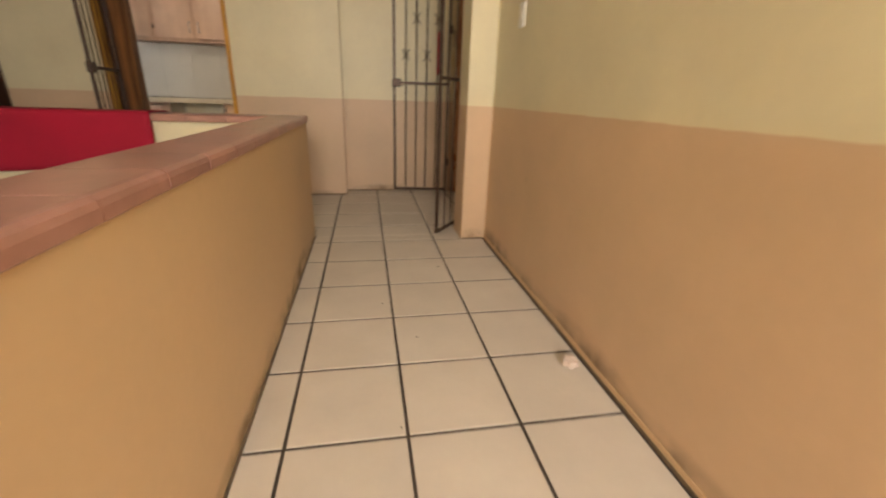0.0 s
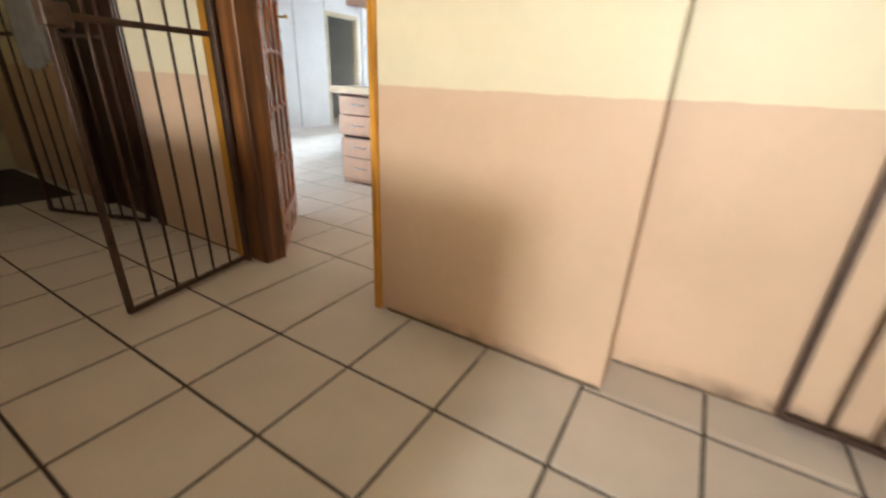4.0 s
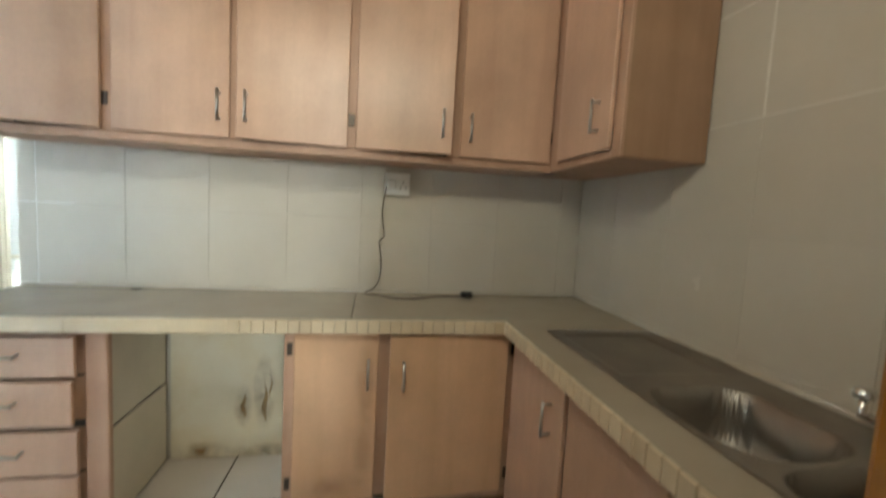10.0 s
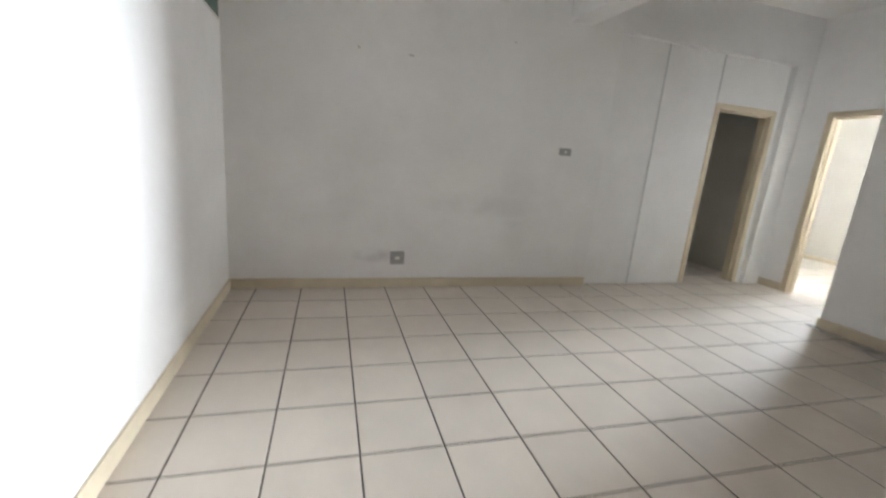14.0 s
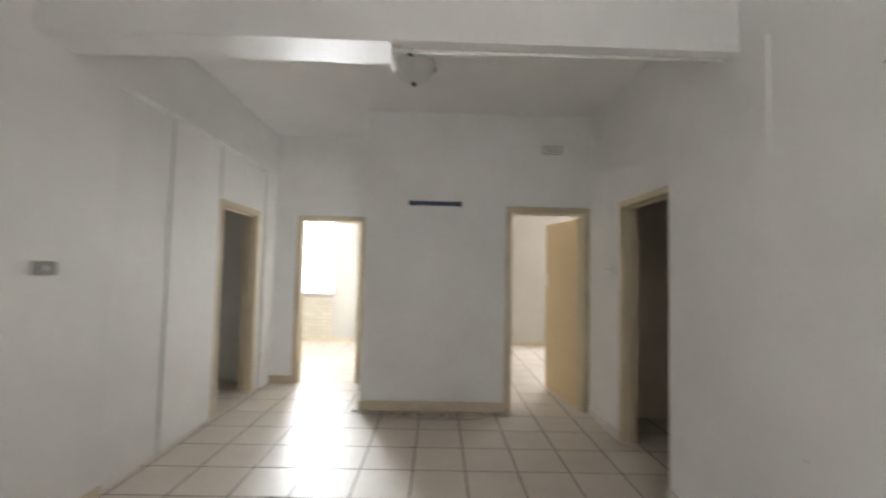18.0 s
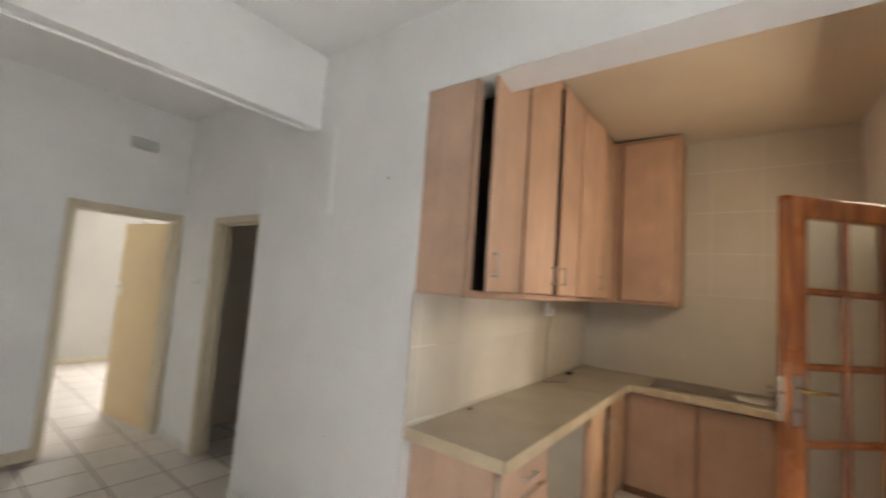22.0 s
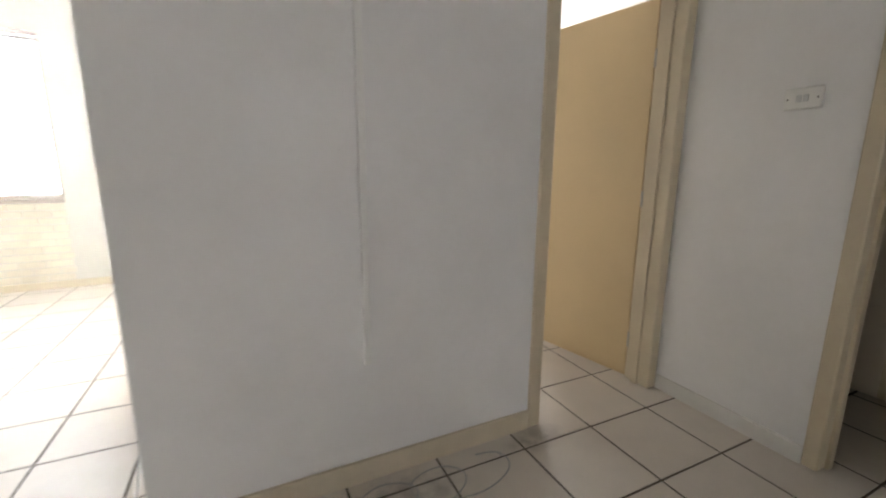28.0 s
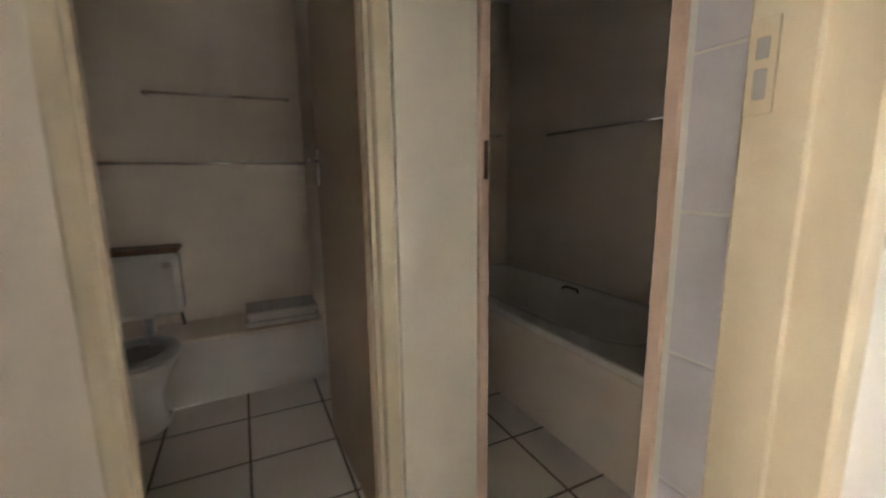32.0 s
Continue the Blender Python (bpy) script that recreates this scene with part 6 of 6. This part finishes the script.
for z, k in ((1.415, 0.020), (1.462, 0.014)):
    f = Bm()
    f.box(-2.932, 8.6805, z - k, -2.916, 8.684, z + k, 0.001)
    part("keep_slot", f, GREY_PLASTIC, sp)
# pale tiles beside the frame
pt = tagged(new("wall_tiles_lobby"), "pale blue-grey wall tiles beside the door frame", "wall tiles", "", "structure")
f = Bm()
f.box(-2.862, 8.601, 0.0, -2.613, 8.6065, 2.70)
part("tile_bed", f, SKIRT_WHITE, pt)
for j in range(9):
    f = Bm()
    f.box(-2.858, 8.604, 0.004 + j * 0.305, -2.630, 8.611, 0.302 + j * 0.305, 0.002)
    part("wall_tile", f, BLUE_TILE, pt)
# bath
bt = thing("bathtub", "built-in white bathtub with a beige front panel", "bathtub")
f = Bm()
f.box(-2.55, 8.055, 0.0, -0.15, 8.085, 0.49, 0.004)
part("front_panel", f, BATH_WALL, bt)
f = Bm()


def tub(u, v):
    x, y = -2.55 + 2.40 * u, 7.285 + 0.80 * v
    d = abs((x + 1.10) / 0.86) ** 5 + abs((y - 7.665) / 0.30) ** 5
    z = 0.54 - 0.38 * max(0.0, min(1.0, (1.1 - d) / 0.7)) ** 0.7
    return (x, y, z)


f.grid(tub, 80, 40)
part("tub", f, PORCELAIN, bt)
f = Bm()
f.box(-2.55, 8.062, 0.49, -0.15, 8.098, 0.540, 0.008)
part("rim", f, PORCELAIN, bt)
f = Bm()
f.tube([(-0.30, 7.66, 0.50), (-0.30, 7.66, 0.60), (-0.36, 7.66, 0.64), (-0.42, 7.66, 0.62)], 0.014, 10)
part("tap", f, CHROME, bt)
for x in (-1.15,):
    f = Bm()
    f.tube([(x, 7.40, 0.515), (x + 0.02, 7.385, 0.53), (x + 0.13, 7.385, 0.53), (x + 0.15, 7.40, 0.515)], 0.009, 8)
    part("grip", f, DARK_HINGE, bt)

# the bathroom's walls and things stand over by X_BATH, Y_BATH
for ob in list(bpy.data.objects):
    if ob.parent is None and ob.name.split(".")[0] in ("wall_bathroom_outer", "wall_toilet_side", "door_frame_toilet", "door_frame_bath", "ledge", "ledge_top", "cistern_lid", "toilet", "towel_rail", "toilet_door", "pier_facing", "strike_plate", "wall_tiles_lobby", "bathtub"):
        ob.location.x += X_BATH
        ob.location.y += Y_BATH - (0.10 if ob.name == "toilet" else 0.0)
# the sink side of the kitchen
for ob in list(bpy.data.objects):
    if ob.parent is None and ob.name in ("sink_cabinet", "kitchen_sink"):
        ob.location.x -= 0.03
        ob.location.z += 0.01 if ob.name == "kitchen_sink" else 0.0
    if ob.name == "corner_cupboard":
        ob.location.x -= 0.05

# ---- outside the windows ----
f = Bm()
f.box(-400, 15.2, -14.2, 400, 800, -14.0)
f.box(-400, -400, -14.2, 400, 15.2, -14.05)
tagged(part("ground", f, ASPHALT), "grey ground far below the windows", "ground", "", "structure")


def tower(name, x0, x1, y0, y1, storeys, label):
    """A block of flats: walls, window bands, balconies and piers."""
    t = thing(name, label, "building")
    f = Bm()
    f.box(x0, y0, -14.0, x1, y1, -14.0 + storeys * 2.9 + 1.2)
    part("wall", f, FACADE, t)
    f = Bm()
    f.box(x0 - 0.3, y0 - 0.3, -14.0 + storeys * 2.9 + 1.2, x1 + 0.3, y1, -14.0 + storeys * 2.9 + 1.8)
    part("roof", f, FACADE, t)
    n = int((x1 - x0) / 6)
    win = Bm()
    win.box(-0.9, -0.05, -0.75, 0.9, 0.05, 0.75, 0.03)
    win = win.mesh("window")
    win.materials.append(FACADE_GLASS)
    bal = Bm()
    bal.box(-1.6, -1.0, -0.5, 1.6, 0.0, 0.5, 0.04)
    bal = bal.mesh("balcony")
    bal.materials.append(FACADE_BLUE)
    for k in range(n):
        xc = x0 + (k + 0.5) * (x1 - x0) / n
        for s in range(storeys):
            zc = -14.0 + s * 2.9 + 1.8
            o = new("window", win)
            o.parent = t
            o.location = (xc - 1.7, y0, zc)
            if k % 2 == 0:
                o = new("balcony", bal)
                o.parent = t
                o.location = (xc + 1.3, y0, zc - 0.9)
            o = new("window", win)
            o.parent = t
            o.location = (xc + 1.3, y0, zc + 0.1)
        f = Bm()
        f.box(x0 + k * (x1 - x0) / n - 0.35, y0 - 0.6, -14.0, x0 + k * (x1 - x0) / n + 0.35, y0 + 0.05, -14.0 + storeys * 2.9 + 0.6, 0.05)
        part("pier", f, FACADE, t)


tower("apartment_building", -34, -2, 62, 76, 12, "pale high block of flats with blue balconies")
tower("apartment_building", 6, 30, 75, 88, 10, "pale block of flats farther down the street")

# ---- floor tiles ----
def tile_mesh(w, h):
    """A floor tile with softened edges, its top at z = 0."""
    t = Bm()
    r = 0.0025
    t.v = [(-w / 2, -h / 2, -0.007), (w / 2, -h / 2, -0.007), (w / 2, h / 2, -0.007), (-w / 2, h / 2, -0.007),
           (-w / 2, -h / 2, -r), (w / 2, -h / 2, -r), (w / 2, h / 2, -r), (-w / 2, h / 2, -r),
           (-w / 2 + r, -h / 2 + r, 0), (w / 2 - r, -h / 2 + r, 0), (w / 2 - r, h / 2 - r, 0), (-w / 2 + r, h / 2 - r, 0)]
    for k in range(4):
        k2 = (k + 1) % 4
        t.face((k, k2, 4 + k2, 4 + k))
        t.face((4 + k, 4 + k2, 8 + k2, 8 + k))
    t.face((8, 9, 10, 11))
    me = t.mesh("floor_tile")
    me.materials.append(TILE)
    return me


def lay(floor, ox, oy, pitch, turn, regions, joint=0.0085, dz=0.0):
    """Tiles of one lattice over rectangles; pieces of tiles where the lattice is square to the rectangle's edges."""
    cs, sn = math.cos(turn), math.sin(turn)
    meshes = {}
    done = set()
    for x0, y0, x1, y1, clip in regions:
        ux = [((x - ox) * cs + (y - oy) * sn, -(x - ox) * sn + (y - oy) * cs) for x in (x0, x1) for y in (y0, y1)]
        i0, i1 = math.floor(min(u[0] for u in ux) / pitch), math.ceil(max(u[0] for u in ux) / pitch)
        j0, j1 = math.floor(min(u[1] for u in ux) / pitch), math.ceil(max(u[1] for u in ux) / pitch)
        for i in range(i0, i1):
            for j in range(j0, j1):
                if clip:
                    a, c = max(ox + i * pitch + joint / 2, x0), min(ox + (i + 1) * pitch - joint / 2, x1)
                    e, g = max(oy + j * pitch + joint / 2, y0), min(oy + (j + 1) * pitch - joint / 2, y1)
                    if c - a < 0.008 or g - e < 0.008:
                        continue
                    cx, cy, w, h = (a + c) / 2, (e + g) / 2, c - a, g - e
                else:
                    u, v = (i + 0.5) * pitch, (j + 0.5) * pitch
                    cx, cy = ox + u * cs - v * sn, oy + u * sn + v * cs
                    if not (x0 - 0.17 < cx < x1 + 0.17 and y0 - 0.17 < cy < y1 + 0.17) or (i, j) in done:
                        continue
                    done.add((i, j))
                    w = h = pitch - joint
                key = (round(w, 3), round(h, 3))
                if key not in meshes:
                    meshes[key] = tile_mesh(*key)
                ob = new("floor_tile", meshes[key])
                ob.parent = floor
                ob.location = (cx, cy, dz + random.uniform(-0.0005, 0.0005))
                ob.rotation_euler = (0, 0, turn)


lay(FLOOR_COR, -0.28, 3.96, 0.4, 0.0, [(-0.41, -4.0, 0.93, 3.30, True), (-4.6, 3.30, 1.04, 4.785, True), (-0.22, 4.785, 1.04, 5.0, True), (-2.25, 4.785, -1.27, 4.86, True)], 0.011)
TURN = -0.0131
lay(FLOOR_FLAT, -4.909, 8.2266, 0.3993, TURN, [(X_FAR, 4.90, X_KIT, Y_KIT, False), (X_PART, Y_KIT, X_PIER, Y_BED - 0.1, False)])
lay(FLOOR_BATH, -4.909, 8.2266, 0.3993, TURN, [(-3.10, 7.2, -0.2, 10.30, False)], dz=-0.0012)
lay(FLOOR_ROOMS, -4.909, 8.2266, 0.3993, TURN, [(-9.2, Y_BED + 0.12, -0.2, Y_WIN, False), (-8.4, 10.2, X_FAR - 0.2, 11.5, False)])
